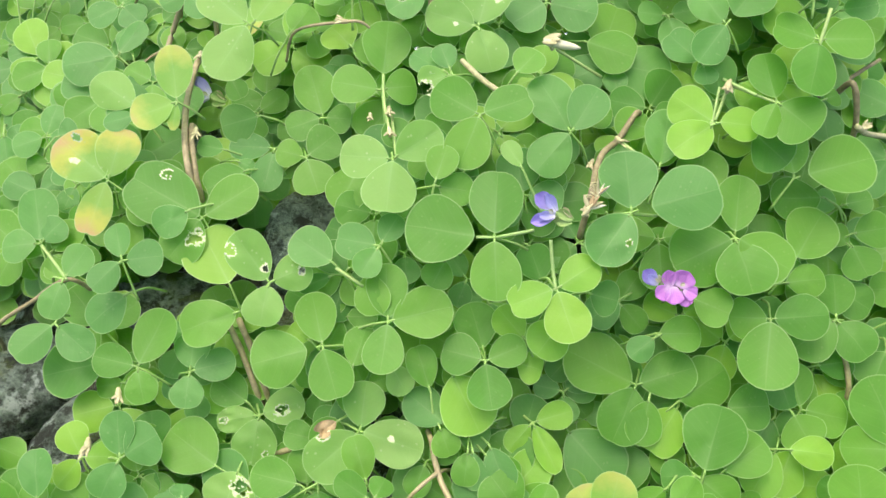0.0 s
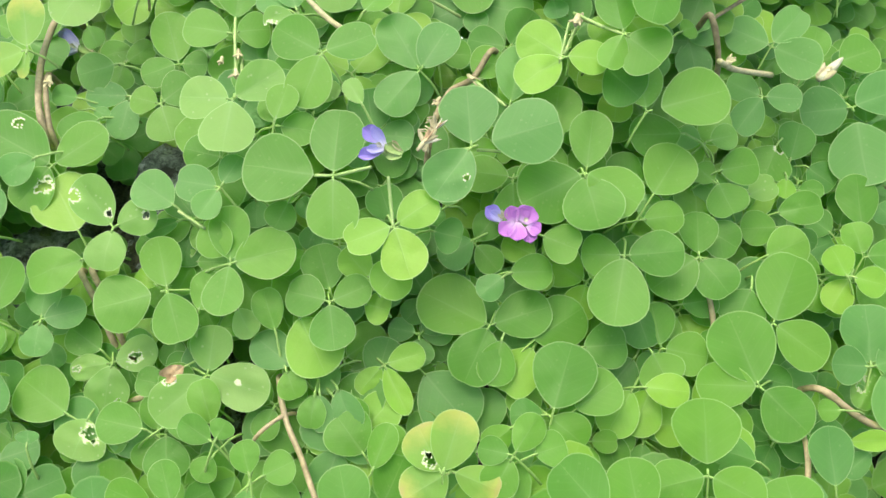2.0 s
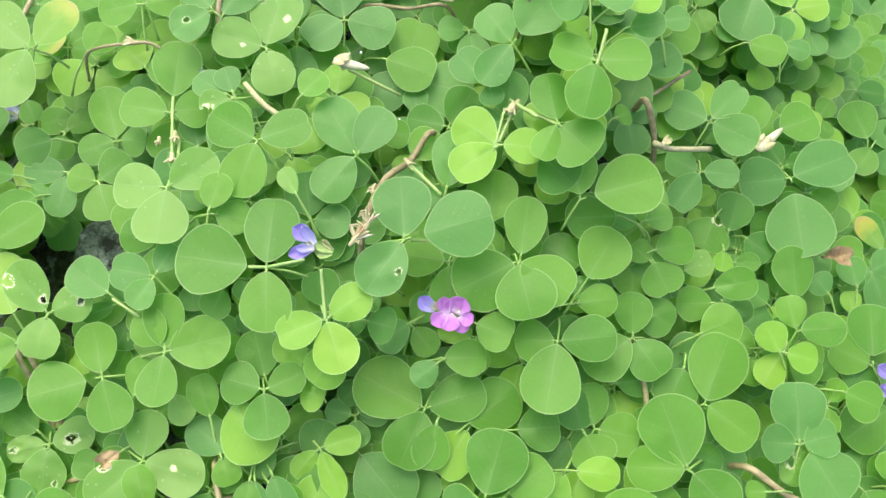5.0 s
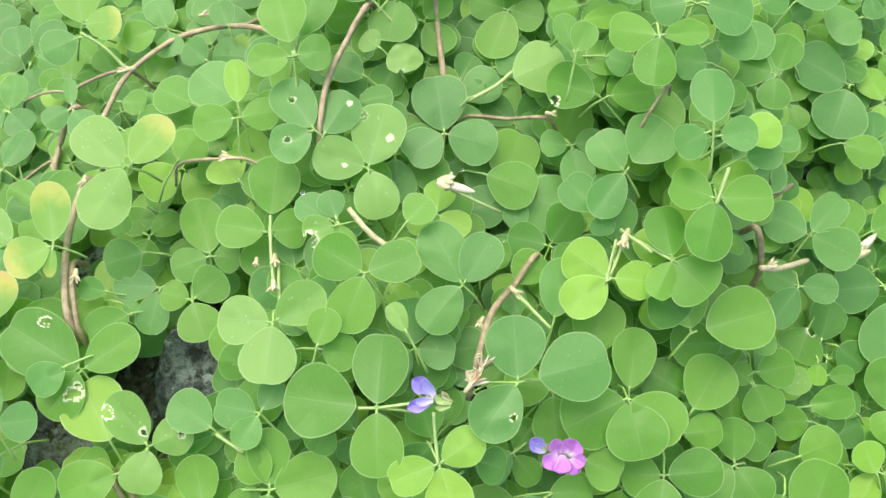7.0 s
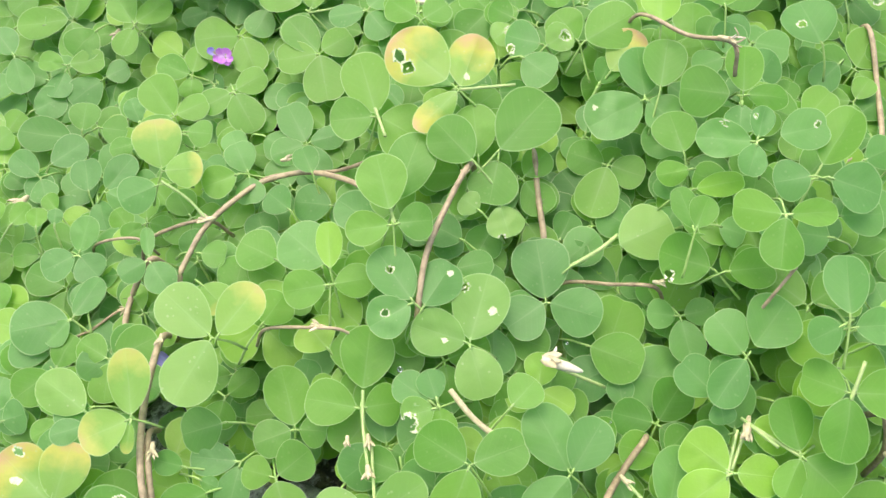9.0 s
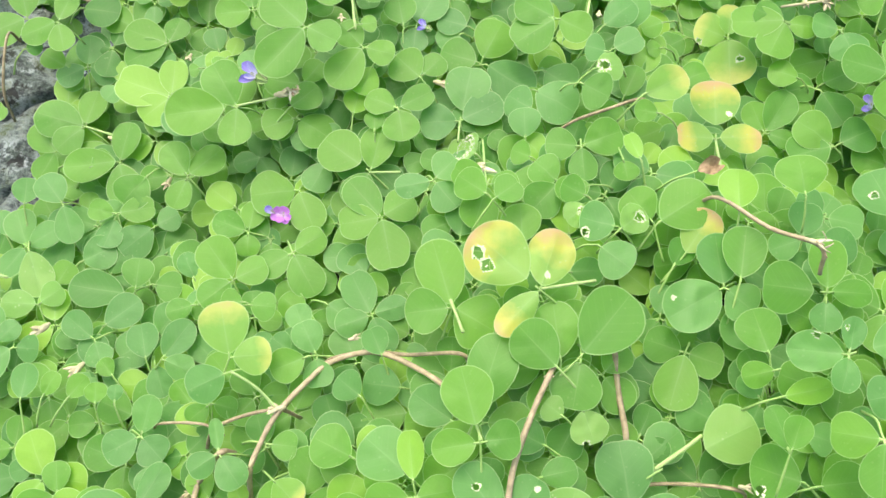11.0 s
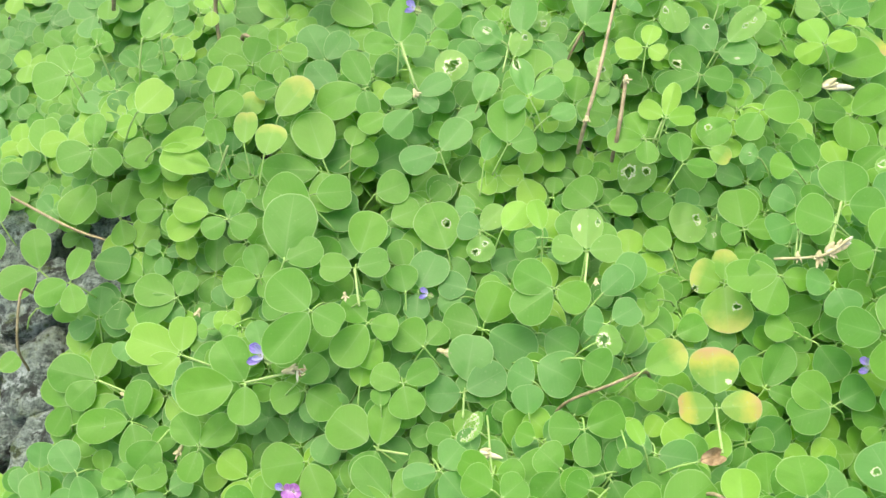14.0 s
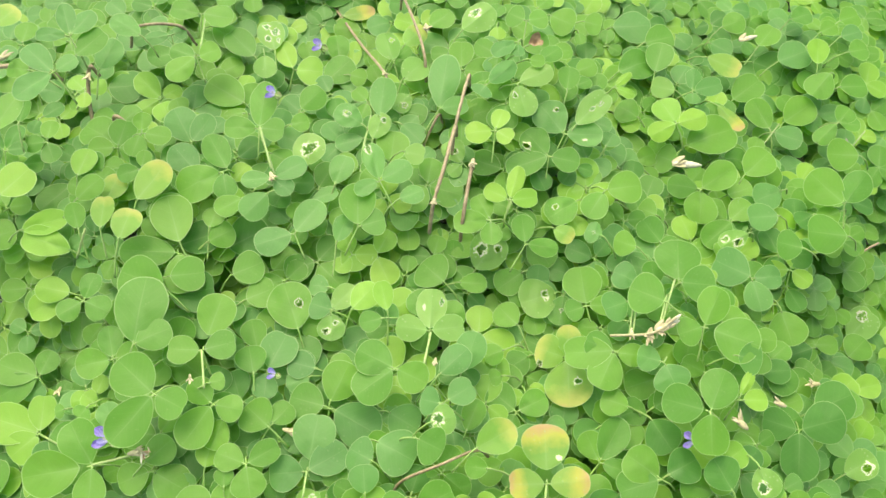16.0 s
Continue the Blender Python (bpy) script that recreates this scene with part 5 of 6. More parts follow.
def blade_matrix(base, heading, length, width, lift, lean):
    """Base and size of a leaflet: heading in degrees from +x, lift of its tip, lean about its length."""
    return Matrix.Translation(base) @ FACING @ pose(0, 0, 0, 0, 0, heading - 90) @ pose(0, 0, 0, lift, 0, 0) @ pose(0, 0, 0, 0, lean, 0) @ Matrix.Diagonal((width, length, length, 1))


def petiole(x, y, z, headings, rng):
    """A thin stalk out through the widest space between the blades and down to the runners, with a short joint to each blade."""
    turns = sorted(h % 360 for h in headings)
    room = max(((b - a) % 360 or 360, a) for a, b in zip(turns, turns[1:] + turns[:1]))
    a = radians(room[1] + room[0] / 2 + rng.uniform(-15, 15))
    reach = rng.uniform(5, 9)
    fall = reach * 0.24 * math.sin(a)
    line = smooth_line([(x, y, z), (x + 0.22 * reach * math.cos(a), y + 0.22 * reach * math.sin(a), z - 1.3 + 0.22 * fall), (x + 0.6 * reach * math.cos(a), y + 0.6 * reach * math.sin(a), z - 3.6 + 0.6 * fall), (x + reach * math.cos(a), y + reach * math.sin(a), z - rng.uniform(7, 10))], 3)
    verts, faces = tube([p * MM for p in line], [0.00026 + 0.0001 * k / len(line) for k in range(len(line))], 5)
    for n, h in enumerate(headings):
        out = FACING.to_3x3() @ Vector((math.cos(radians(h)), math.sin(radians(h)), 0.0))
        v, f = tube([Vector((x, y, z)) * MM, (Vector((x, y, z + 0.3 * n)) + out * 1.6) * MM], [0.00034, 0.00024], 5)
        faces += [tuple(i + len(verts) for i in q) for q in f]
        verts += v
    return mesh_of("leaf", verts, faces, [PETIOLE])


MIDDLES = []


def grow(x, y, z, skin, blades, rng, shapes=LEAFLETS):
    plant = plant_at(x, y)
    stalk = under(plant, new("leaf", petiole(x, y, z, [b[0] for b in blades], rng)))
    for n, b in enumerate(blades):
        heading, length = b[0], b[1] - 0.6
        width = b[2] if len(b) > 2 and b[2] else length * rng.uniform(0.88, 1.02)
        bites = b[3] if len(b) > 3 else None
        gap = b[4] if len(b) > 4 else 1.0
        data = eaten_leaflet(rng.randrange(50), bites) if bites else rng.choice(WITHERED if skin is DRY else shapes)
        ob = new("leaflet", data)
        ob.material_slots[0].link = "OBJECT"
        ob.material_slots[0].material = skin
        MIDDLES.append((x + 0.55 * length * math.cos(radians(heading)), y + 0.55 * length * math.sin(radians(heading)), z + 0.12 * length * math.sin(radians(heading)), length * 0.5))
        base = (Vector((x, y, z + 0.3 * n)) + FACING.to_3x3() @ Vector((gap * math.cos(radians(heading)), gap * math.sin(radians(heading)), 0))) * MM
        ob.parent = stalk
        ob.matrix_basis = blade_matrix(base, heading, length * MM, width * MM, rng.gauss(0, 3), rng.gauss(0, 4.5))
        if bites:
            tagged(ob, "leaflet with pale-rimmed chewed holes")
        elif skin in (YELLOW, OLD):
            tagged(ob, "yellowing leaflet with a pinkish-brown tip")
        elif skin is DRY:
            tagged(ob, "withered brown curled leaflet")
        elif skin is LIME and shapes is LEAFLETS:
            tagged(ob, "young lime green leaflet")
    return stalk


rng = random.Random(5)
for leaf in LEAVES:
    grow(*leaf, rng)

spots = np.array([(l[0], l[1], l[2]) for l in LEAVES] or [(0, 100, 30)], dtype=float)


def local_cover(x, y):
    """The height of the cover here, taken from the leaves nearby."""
    d2 = (spots[:, 0] - x) ** 2 + (spots[:, 1] - y) ** 2
    k = np.exp(-d2 / (2 * 14.0 ** 2))
    return float((k @ spots[:, 2] + 0.15 * cover(x, y)) / (k.sum() + 0.15)), float(k.sum())


middles = np.array(MIDDLES)


def headroom(x, y, size):
    """The height below which a lower leaf stays clear of the upper ones."""
    near = np.hypot(middles[:, 0] - x, middles[:, 1] - y) < middles[:, 3] + 0.75 * size
    return float(np.min(middles[near, 2])) - 2.5 if near.any() else 999.0


# ---- lower leaves that fill the cover below the upper ones ----
def bare(x, y):
    """How bare of leaves a place is: the stony side and its gaps."""
    return max(1 - ((x - gx) ** 2 + (y - gy) ** 2) / (r * r) for gx, gy, r in GAPS) * 2.5


GAPS = ((-34, 120, 17), (-47, 114, 15), (-77, 101, 19), (-126, 86, 26), (-105, 68, 21), (-118, 45, 14), (-12, 72, 8), (-70, 152, 11), (-60, 148, 10),
        (-192, 338, 44), (-160, 363, 17), (-184, 296, 22), (-206, 294, 28), (-165, 372, 34), (-150, 345, 18), (-140, 310, 12), (-128, 335, 9), (-210, 386, 32), (-212, 312, 30), (-176, 300, 20))
HOLLOWS = ((-71, 158, 8), (-39, 116, 9), (-62, 142, 10), (-43, 99, 5), (-65, 96, 7), (79, 151, 8), (141, 181, 12), (116, 99, 9), (142, 76, 12), (110, 140, 7), (90, 121, 5), (-37, 116, 9), (-79, 95, 8), (28, 228, 8), (-177, 289, 14), (-190, 278, 15), (-45, 323, 5), (152, 40, 15), (199, 171, 10), (132, 33, 7), (160, 62, 8))
fill_v, fill_f, fill_rim, fill_uv, fill_slot = [], [], [], [], []
SKINS = [GREEN, DEEP, DULL, LIME]


def fill(x, y, z, heading, size, slot):
    for turn in (0, rng.uniform(95, 125), -rng.uniform(95, 125)):
        v, f, r, u = rng.choice(ROUGH_LEAFLETS)
        length = size * rng.uniform(0.85, 1.1) * (1.0 if turn else 1.12)
        m = blade_matrix(Vector((x, y, z)) * MM, heading + turn, length * MM, length * MM * rng.uniform(0.85, 1.0), rng.gauss(-2, 5), rng.gauss(0, 5))
        at = len(fill_v)
        fill_v.extend(tuple(m @ Vector(p)) for p in v)
        fill_f.extend(tuple(i + at for i in q) for q in f)
        fill_rim.extend(0.6 * q for q in r)
        fill_uv.extend(u)
        fill_slot.extend([slot] * len(f))


# ---- each plant's creeping stem below its leaves ----
for (col, row), plant in list(plants.items()):
    cx, cy = (col + 0.5) * PATCH, (row + 0.5) * PATCH
    if cx < -130:
        continue
    low = local_cover(cx, cy)[0] - 34
    bend = rng.uniform(-14, 14)
    line = smooth_line([(cx, cy, ground_height(cx, cy) - 2), (cx - 6, cy + bend * 0.3, low - 8), (cx + 8, cy + bend, low), (cx + 30, cy - bend, low + 3)], 5)
    tagged(under(plant, new("runner", mesh_of("runner", *tube([p * MM for p in line], [0.0009 - 0.0004 * k / len(line) for k in range(len(line))], 7), [STEM]))), "brown creeping stem")

step = 11
for iy in range(-18, 84):
    for ix in range(-32, 46):
        x, y = ix * step + rng.uniform(-6, 6), iy * step + rng.uniform(-6, 6)
        fade = ((x - 60) / 390) ** 2 + ((y - 345) / 560) ** 2 + 0.35 * noise.noise((x * 0.012, y * 0.012, 9.0))
        if rng.random() < bare(x, y) or fade > 1:
            continue
        top, known = local_cover(x, y)
        seen = -240 < x < 260 and -20 < y < 640
        hollow = any((x - hx) ** 2 + (y - hy) ** 2 < (hr + 5) ** 2 for hx, hy, hr in HOLLOWS)
        for layer in range(2 if hollow else 0, 4 if seen and known > 0.05 else 2):
            z = top - (5.5 if known > 0.6 else 1) - 8 * layer - rng.uniform(0, 7)
            size = rng.uniform(7.5, 12.5)
            fx, fy = x + rng.uniform(-5, 5), y + rng.uniform(-5, 5)
            low = (fx, fy, max(min(z, headroom(fx, fy, size) - 4 * layer), top - 45))
            skin = rng.choice((0, 0, 0, 0, 1, 2, 2, 3)) if layer < 2 else rng.choice((0, 0, 3, 2))
            turn = rng.uniform(0, 360)
            if layer == 0 and -150 < x < 185 and 40 < y < 530:
                grow(*low, SKINS[skin], tuple((turn + t, size * rng.uniform(0.85, 1.1) * (1.0 if t else 1.12)) for t in (0, rng.uniform(95, 125), -rng.uniform(95, 125))), rng, LOW_LEAFLETS)
            else:
                fill(*low, turn, size, skin)
under_leaves = tagged(new("undergrowth", mesh_of("undergrowth", fill_v, fill_f, SKINS, fill_rim, fill_uv, fill_slot)), "dense lower round green leaves of the trailing plants", "leaves", kind="stuff")

# ---- stems, stalks, bracts, pods and flowers of the plants, in millimetres ----


def stem(skin, thick, *points, hairs=0):
    """A round stem through the points, a little knobbly."""
    points = [Vector(q) for q in points]
    if skin is STEM:  # both ends dip into the leaves
        first, last = (points[0] - points[1]).normalized() * 5, (points[-1] - points[-2]).normalized() * 5
        points = [points[0] + first - Vector((0, 0, 11))] + points + [points[-1] + last - Vector((0, 0, 11))]
    line = smooth_line(points, 6)
    wobble = [thick * (1 + 0.16 * noise.noise((p.x * 0.4, p.y * 0.4, p.z))) for p in line]
    mid = points[len(points) // 2]
    verts, faces = tube([p * MM for p in line], [r * MM for r in wobble], 8)
    for _ in range(hairs):
        p, a = rng.choice(line), rng.uniform(0, 6.3)
        out = Vector((math.cos(a), math.sin(a) * 0.7, 0.5 * math.sin(a * 3)))
        side = out.cross(Vector((0.2, 0.3, 1))).normalized() * 0.08
        at = len(verts)
        q = p + Vector((rng.uniform(-0.6, 0.6), rng.uniform(-0.6, 0.6), 0))
        verts += [tuple((q + side) * MM), tuple((q - side) * MM), tuple((q + Vector((0, 0, 0.12))) * MM), tuple((q + out * (thick + rng.uniform(0.5, 1.1))) * MM)]
        faces += [(at, at + 1, at + 3), (at + 1, at + 2, at + 3), (at + 2, at, at + 3)]
    ob = under(plant_at(mid[0], mid[1]), new("stem" if skin is not STALK else "leaf_stalk", mesh_of("stem", verts, faces, [skin])))
    return tagged(ob, {"stem_brown": "brown woody stem", "stalk_green": "pale green stalk", "bract_straw": "straw-coloured dry stem"}[skin.name])


def scale_leaf(long, wide, bend, skin):
    """A pointed papery scale: base at the origin, along y, with thickness."""
    verts, faces, n = [], [], 7
    for k in range(n):
        u = k / (n - 1)
        half = wide / 2 * (math.sin(math.pi * min(1, 0.18 + 0.82 * u)) ** 0.8 + 0.05)
        z = bend * u * u
        verts += [(-half, u * long, z + 0.25 * half), (0, u * long, z + 0.1), (half, u * long, z + 0.25 * half), (0, u * long, z - 0.22)]
    for k in range(n - 1):
        for i in range(4):
            j = (i + 1) % 4
            faces.append((k * 4 + i, k * 4 + j, k * 4 + 4 + j, k * 4 + 4 + i))
    faces += [(3, 2, 1, 0), (n * 4 - 4, n * 4 - 3, n * 4 - 2, n * 4 - 1)]
    return mesh_of("bract", [tuple(Vector(v) * MM) for v in verts], faces, [skin])


def node_bracts(x, y, z, size, heading):
    """The papery scales that clasp a node of the stem, pointing along it."""
    plant = plant_at(x, y)
    way = Vector((math.cos(radians(heading)), math.sin(radians(heading)), 0.0))
    at = Vector((x, y, z))
    knot = under(plant, new("node", mesh_of("node", *tube([(at - way * size * 0.4) * MM, (at - way * size * 0.15) * MM, (at + way * size * 0.1) * MM, (at + way * size * 0.35) * MM], [0.0004, size * 0.00016, size * 0.00017, 0.0003], 8), [BRACT])))
    for k in range(4):
        scale = new("bract", scale_leaf(size * rng.uniform(0.45, 0.8), size * rng.uniform(0.16, 0.26), rng.uniform(-0.05, 0.2) * size, BRACT))
        scale.parent = knot
        spread = (k - 1.5) * 22 + rng.uniform(-10, 10)
        scale.matrix_basis = pose(x * MM, y * MM, (z + 0.3) * MM, rng.uniform(0, 28), 0, heading - 90 + spread)
    return knot


def pod(x, y, z, heading, long):
    """A cream bud: a plump pointed body with a calyx at its foot."""
    plant = plant_at(x, y)
    n = 9
    line = [Vector((x, y, z)) + Vector((math.cos(radians(heading)), math.sin(radians(heading)), 0.12)) * long * k / (n - 1) for k in range(n)]
    radii = [long * 0.115 * (math.sin(math.pi * (0.12 + 0.86 * k / (n - 1))) ** 0.7 + 0.08) for k in range(n)]
    body = under(plant, new("bud", mesh_of("bud", *tube([p * MM for p in line], [r * MM for r in radii], 10), [CREAM])))
    for k in range(3):
        scale = new("calyx", scale_leaf(long * 0.5, long * 0.24, 0.08 * long, BRACT))
        scale.parent = body
        scale.matrix_basis = pose(x * MM, y * MM, (z + 0.2) * MM, rng.uniform(8, 24), 0, heading - 90 + (k - 1) * 26)
    return tagged(body, "cream papery bud")


def petal_shape(seed):
    """A thin rounded petal, foot at the origin, tip at y = 1, cupped, with a ruffled rim; two skins a little apart."""
    cols, rows = 14, 12
    verts, faces, uv = [], [], []
    for side in (1, -1):
        for r in range(rows):
            u = r / (rows - 1)
            half = 0.5 * (0.22 + 0.78 * math.sin(math.pi * min(1.0, 0.06 + 0.62 * u))) * math.sqrt(max(0.0, 1 - max(0.0, (u - 0.62) / 0.4) ** 2.4))
            for c in range(cols):
                v = 2 * c / (cols - 1) - 1
                ruffle = 0.07 * u * (abs(v) ** 2) * math.sin(7 * v + 5 * u + seed) + 0.05 * noise.noise((3 * v + seed, 3 * u, seed))
                z = 0.24 * (half * v) ** 2 * 4 + 0.3 * (u - 0.35) ** 2 + ruffle + 0.012 * side * (1 - abs(v) ** 4)
                verts.append((half * v * (1 + 0.06 * noise.noise((seed, 4 * u, 0.0))), u - 0.05 * abs(v) ** 3 * u, z))
                uv.append((0.5 + 0.5 * half * v * 2, u))
        at = 0 if side == 1 else rows * cols
        for r in range(rows - 1):
            for c in range(cols - 1):
                q = (at + r * cols + c, at + r * cols + c + 1, at + (r + 1) * cols + c + 1, at + (r + 1) * cols + c)
                faces.append(q if side == 1 else q[::-1])
    n = rows * cols
    rim = [c for c in range(cols)] + [r * cols + cols - 1 for r in range(1, rows)] + [(rows - 1) * cols + c for c in range(cols - 2, -1, -1)] + [r * cols for r in range(rows - 2, 0, -1)]
    faces += [(b, a, a + n, b + n) for a, b in zip(rim, rim[1:] + rim[:1])]
    return mesh_of("petal", verts, faces, [VIOLET], None, uv)


PETALS = [petal_shape(s) for s in (1.0, 4.0, 7.0)]


def flower(x, y, z, size, petals, label):
    """A pea flower of that size: petals as (foot right, foot up, out, length, width, turn, lift, skin) in shares of its size."""
    plant = plant_at(x, y)
    calyx = under(plant, new("flower", mesh_of("flower", *tube([Vector((x + 0.5 * size, y - 0.22 * size, z - 0.6 * size)) * MM, Vector((x + 0.3 * size, y - 0.12 * size, z - 0.15 * size)) * MM, Vector((x + 0.1 * size, y, z - 0.05 * size)) * MM], [size * 0.00006, size * 0.00017, size * 0.00009], 10), [STALK])))
    tagged(calyx, label)
    for right, up, out, long, wide, turn, lift, skin in petals:
        ob = new("petal", rng.choice(PETALS))
        ob.material_slots[0].link = "OBJECT"
        ob.material_slots[0].material = skin
        ob.parent = calyx
        at = Vector((x + right * size, y + up * size, z + out * size + 0.35 * up * size)) * MM
        ob.matrix_basis = Matrix.Translation(at) @ pose(0, 0, 0, 24, 0, 0) @ pose(0, 0, 0, 0, 0, turn) @ pose(0, 0, 0, lift, 0, 0) @ Matrix.Diagonal((wide * size * MM, long * size * MM, long * size * MM, 1))
    return calyx


VIOLET_PETALS = ((0.2, 0.12, 0.12, 0.9, 0.66, 58, 12, VIOLET), (0.3, -0.08, 0.2, 0.9, 0.44, 36, 20, LILAC), (0.22, -0.2, 0.16, 0.98, 0.52, 107, 6, VIOLET), (0.24, -0.2, 0.22, 0.7, 0.36, 96, 16, LILAC), (0.16, -0.16, 0.3, 0.26, 0.18, 60, 30, CREAM), (0.95, -0.26, 0.02, 0.75, 0.42, 68, 10, STALK), (0.9, -0.36, 0.0, 0.6, 0.3, 95, 4, STALK), (0.86, -0.2, 0.06, 0.5, 0.22, 40, 14, BRACT))
MAGENTA_PETALS = ((-0.38, 0.08, 0.14, 0.58, 0.44, 50, 14, VIOLET), (-0.36, 0.06, 0.2, 0.46, 0.3, 58, 22, LILAC), (-0.32, 0.1, 0.26, 0.24, 0.1, 20, 30, CREAM), (-0.34, 0.06, 0.27, 0.24, 0.1, 52, 34, CREAM), (-0.3, 0.04, 0.26, 0.2, 0.09, -18, 30, CREAM), (-0.05, -0.02, 0.2, 0.5, 0.44, 12, 18, MAGENTA), (-0.05, -0.05, 0.22, 0.5, 0.46, 122, 8, MAGENTA), (0.04, -0.04, 0.26, 0.5, 0.54, 177, 2, MAGENTA), (0.18, -0.02, 0.2, 0.52, 0.62, -34, 16, MAGENTA), (0.14, 0.0, 0.16, 0.46, 0.5, 0, 24, MAGENTA), (0.32, -0.1, 0.24, 0.4, 0.42, -120, 4, MAGENTA), (0.3, -0.12, 0.2, 0.46, 0.4, -166, -2, MAGENTA), (0.22, -0.04, 0.34, 0.16, 0.12, -60, 40, CREAM))


def spent_flower(x, y, z, size, heading):
    """Withered remains of a flower head: crumpled narrow papery strips on a short dry stalk, with curled thread-like tips."""
    plant = plant_at(x, y)
    way = Vector((math.cos(radians(heading)), math.sin(radians(heading)), 0.18))
    at = Vector((x, y, z))
    core = under(plant, new("spent_flower", mesh_of("spent_flower", *tube([(at - way * size * 0.5) * MM, at * MM, (at + way * size * 0.4) * MM], [0.0004, size * 0.00014, size * 0.00007], 8), [BRACT])))
    for k in range(7):
        skin = (BRACT, CREAM, DRY)[k % 3]
        scale = new("papery_strip", scale_leaf(size * rng.uniform(0.5, 0.95), size * rng.uniform(0.12, 0.24), rng.uniform(-0.25, 0.35) * size, skin))
        scale.parent = core
        scale.matrix_basis = pose(x * MM, y * MM, (z + 0.2 * k * size * 0.1) * MM, rng.uniform(-5, 45), rng.uniform(-40, 40), heading - 90 + rng.uniform(-55, 55))
    for k in range(3):
        a = radians(heading + rng.uniform(-60, 60))
        foot = at + way * size * rng.uniform(0.1, 0.4)
        line = smooth_line([foot, foot + Vector((math.cos(a), math.sin(a), 0.5)) * size * 0.35, foot + Vector((math.cos(a + 0.9), math.sin(a + 0.9), 0.7)) * size * 0.5], 4)
        thread = new("thread", mesh_of("thread", *tube([q * MM for q in line], [0.00016] * len(line), 5), [BRACT]))
        thread.parent = core
    return tagged(core, "withered straw-coloured flower remains")


def dew_drop(x, y, z, size):
    bm = bmesh.new()
    bmesh.ops.create_icosphere(bm, subdivisions=3, radius=size / 2 * MM)
    for v in bm.verts:
        v.co.z *= 0.72
    data = bpy.data.meshes.new("dew_drop")
    bm.to_mesh(data)
    bm.free()
    data.polygons.foreach_set("use_smooth", [True] * len(data.polygons))
    data.materials.append(WATER)
    ob = tagged(new("dew_drop", data), "clear round water drop resting on a leaf", "water drop", "water drops")
    ob.location = (x * MM, y * MM, (z + 0.3 * size) * MM)


stem(STEM, 0.8, (50.1, 135.9, 29.5), (45.2, 129.5, 26.6), (38.8, 119.8, 32.9), (34.6, 105.8, 35.8))
stem(STEM, 0.75, (8.6, 197.5, 50.2), (3.2, 186.3, 49.3), (-1.3, 174.1, 48.0), (-3.0, 162.6, 43.0))
stem(STEM, 0.8, (25.6, 207.4, 42.5), (26.6, 196.0, 39.1), (27.8, 183.8, 37.7), hairs=60)
stem(STEM, 0.5, (33.1, 174.2, 33.6), (44.8, 174.8, 31.8), (54.8, 172.7, 35.2))
stem(STEM, 0.75, (-18.5, 199.0, 36.7), (-34.0, 210.9, 24.1), (-46.6, 209.0, 22.2), (-53.1, 202.1, 24.4), (-60.2, 192.9, 25.0), (-64.7, 183.9, 22.6), (-66.2, 179.1, 20.6))
stem(STEM, 0.8, (-73.9, 183.2, 23.7), (-80.8, 178.4, 12.5), (-82.1, 170.9, 10.5), (-80.0, 163.3, 12.8), hairs=60)
stem(STEM, 0.9, (-69.2, 163.3, 18.2), (-69.3, 147.0, 22.2), (-68.0, 133.0, 23.0), (-65.8, 122.6, 21.4), hairs=60)
stem(STEM, 0.8, (-67.1, 136.7, 21.9), (-64.2, 121.9, 19.9), hairs=60)
stem(STEM, 0.4, (-20.3, 159.0, 36.8), (-27.0, 159.6, 37.1), (-39.7, 161.1, 32.0))
stem(STEM, 0.4, (-84.7, 176.5, 6.3), (-92.3, 170.7, 5.7), (-98.0, 167.2, 4.8))
stem(STEM, 0.5, (-59.8, 194.3, 25.6), (-70.3, 192.7, 23.3), (-77.4, 190.1, 19.2))
stem(STEM, 0.4, (-94.9, 194.6, 9.5), (-80.7, 192.3, 18.3))
stem(STEM, 0.4, (80.2, 167.4, 57.6), (75.9, 162.6, 51.4))
stem(STEM, 0.55, (54.6, 245.1, 52.0), (63.9, 232.8, 58.2), (71.6, 223.4, 66.3))
stem(STEM, 0.8, (132.8, 266.3, 24.9), (134.0, 248.9, 19.5), (130.6, 226.3, 18.9), hairs=60)
stem(BRACT, 0.7, (4.7, 143.8, 40.6), (10.1, 137.1, 40.8), (17.0, 132.1, 39.7))
stem(STEM, 0.8, (-54.2, 85.8, 7.9), (-50.9, 79.3, 3.0), (-47.7, 71.6, -3.0))
stem(STEM, 0.8, (-51.3, 86.1, 8.3), (-48.0, 79.2, 3.2), (-45.2, 71.5, -2.7))
stem(STEM, 0.7, (-3.1, 57.9, 3.9), (-0.8, 48.4, 2.9), (3.6, 39.2, 4.6), (8.2, 28.8, 8.6))
stem(STEM, 0.5, (-1.0, 49.8, 2.8), (-7.3, 44.1, 4.4))
stem(STEM, 0.8, (-54.3, 55.3, -7.5), (-39.0, 57.4, -5.7), (-25.8, 62.3, -0.3))
stem(STEM, 0.6, (-122.3, 92.5, -9.2), (-108.8, 95.8, 0.8), (-97.3, 97.9, 9.1))
stem(STEM, 0.7, (104.7, 83.2, -3.2), (105.7, 73.3, -6.0))
stem(STEM, 0.7, (123.8, 45.8, -7.9), (122.4, 35.2, -6.9))
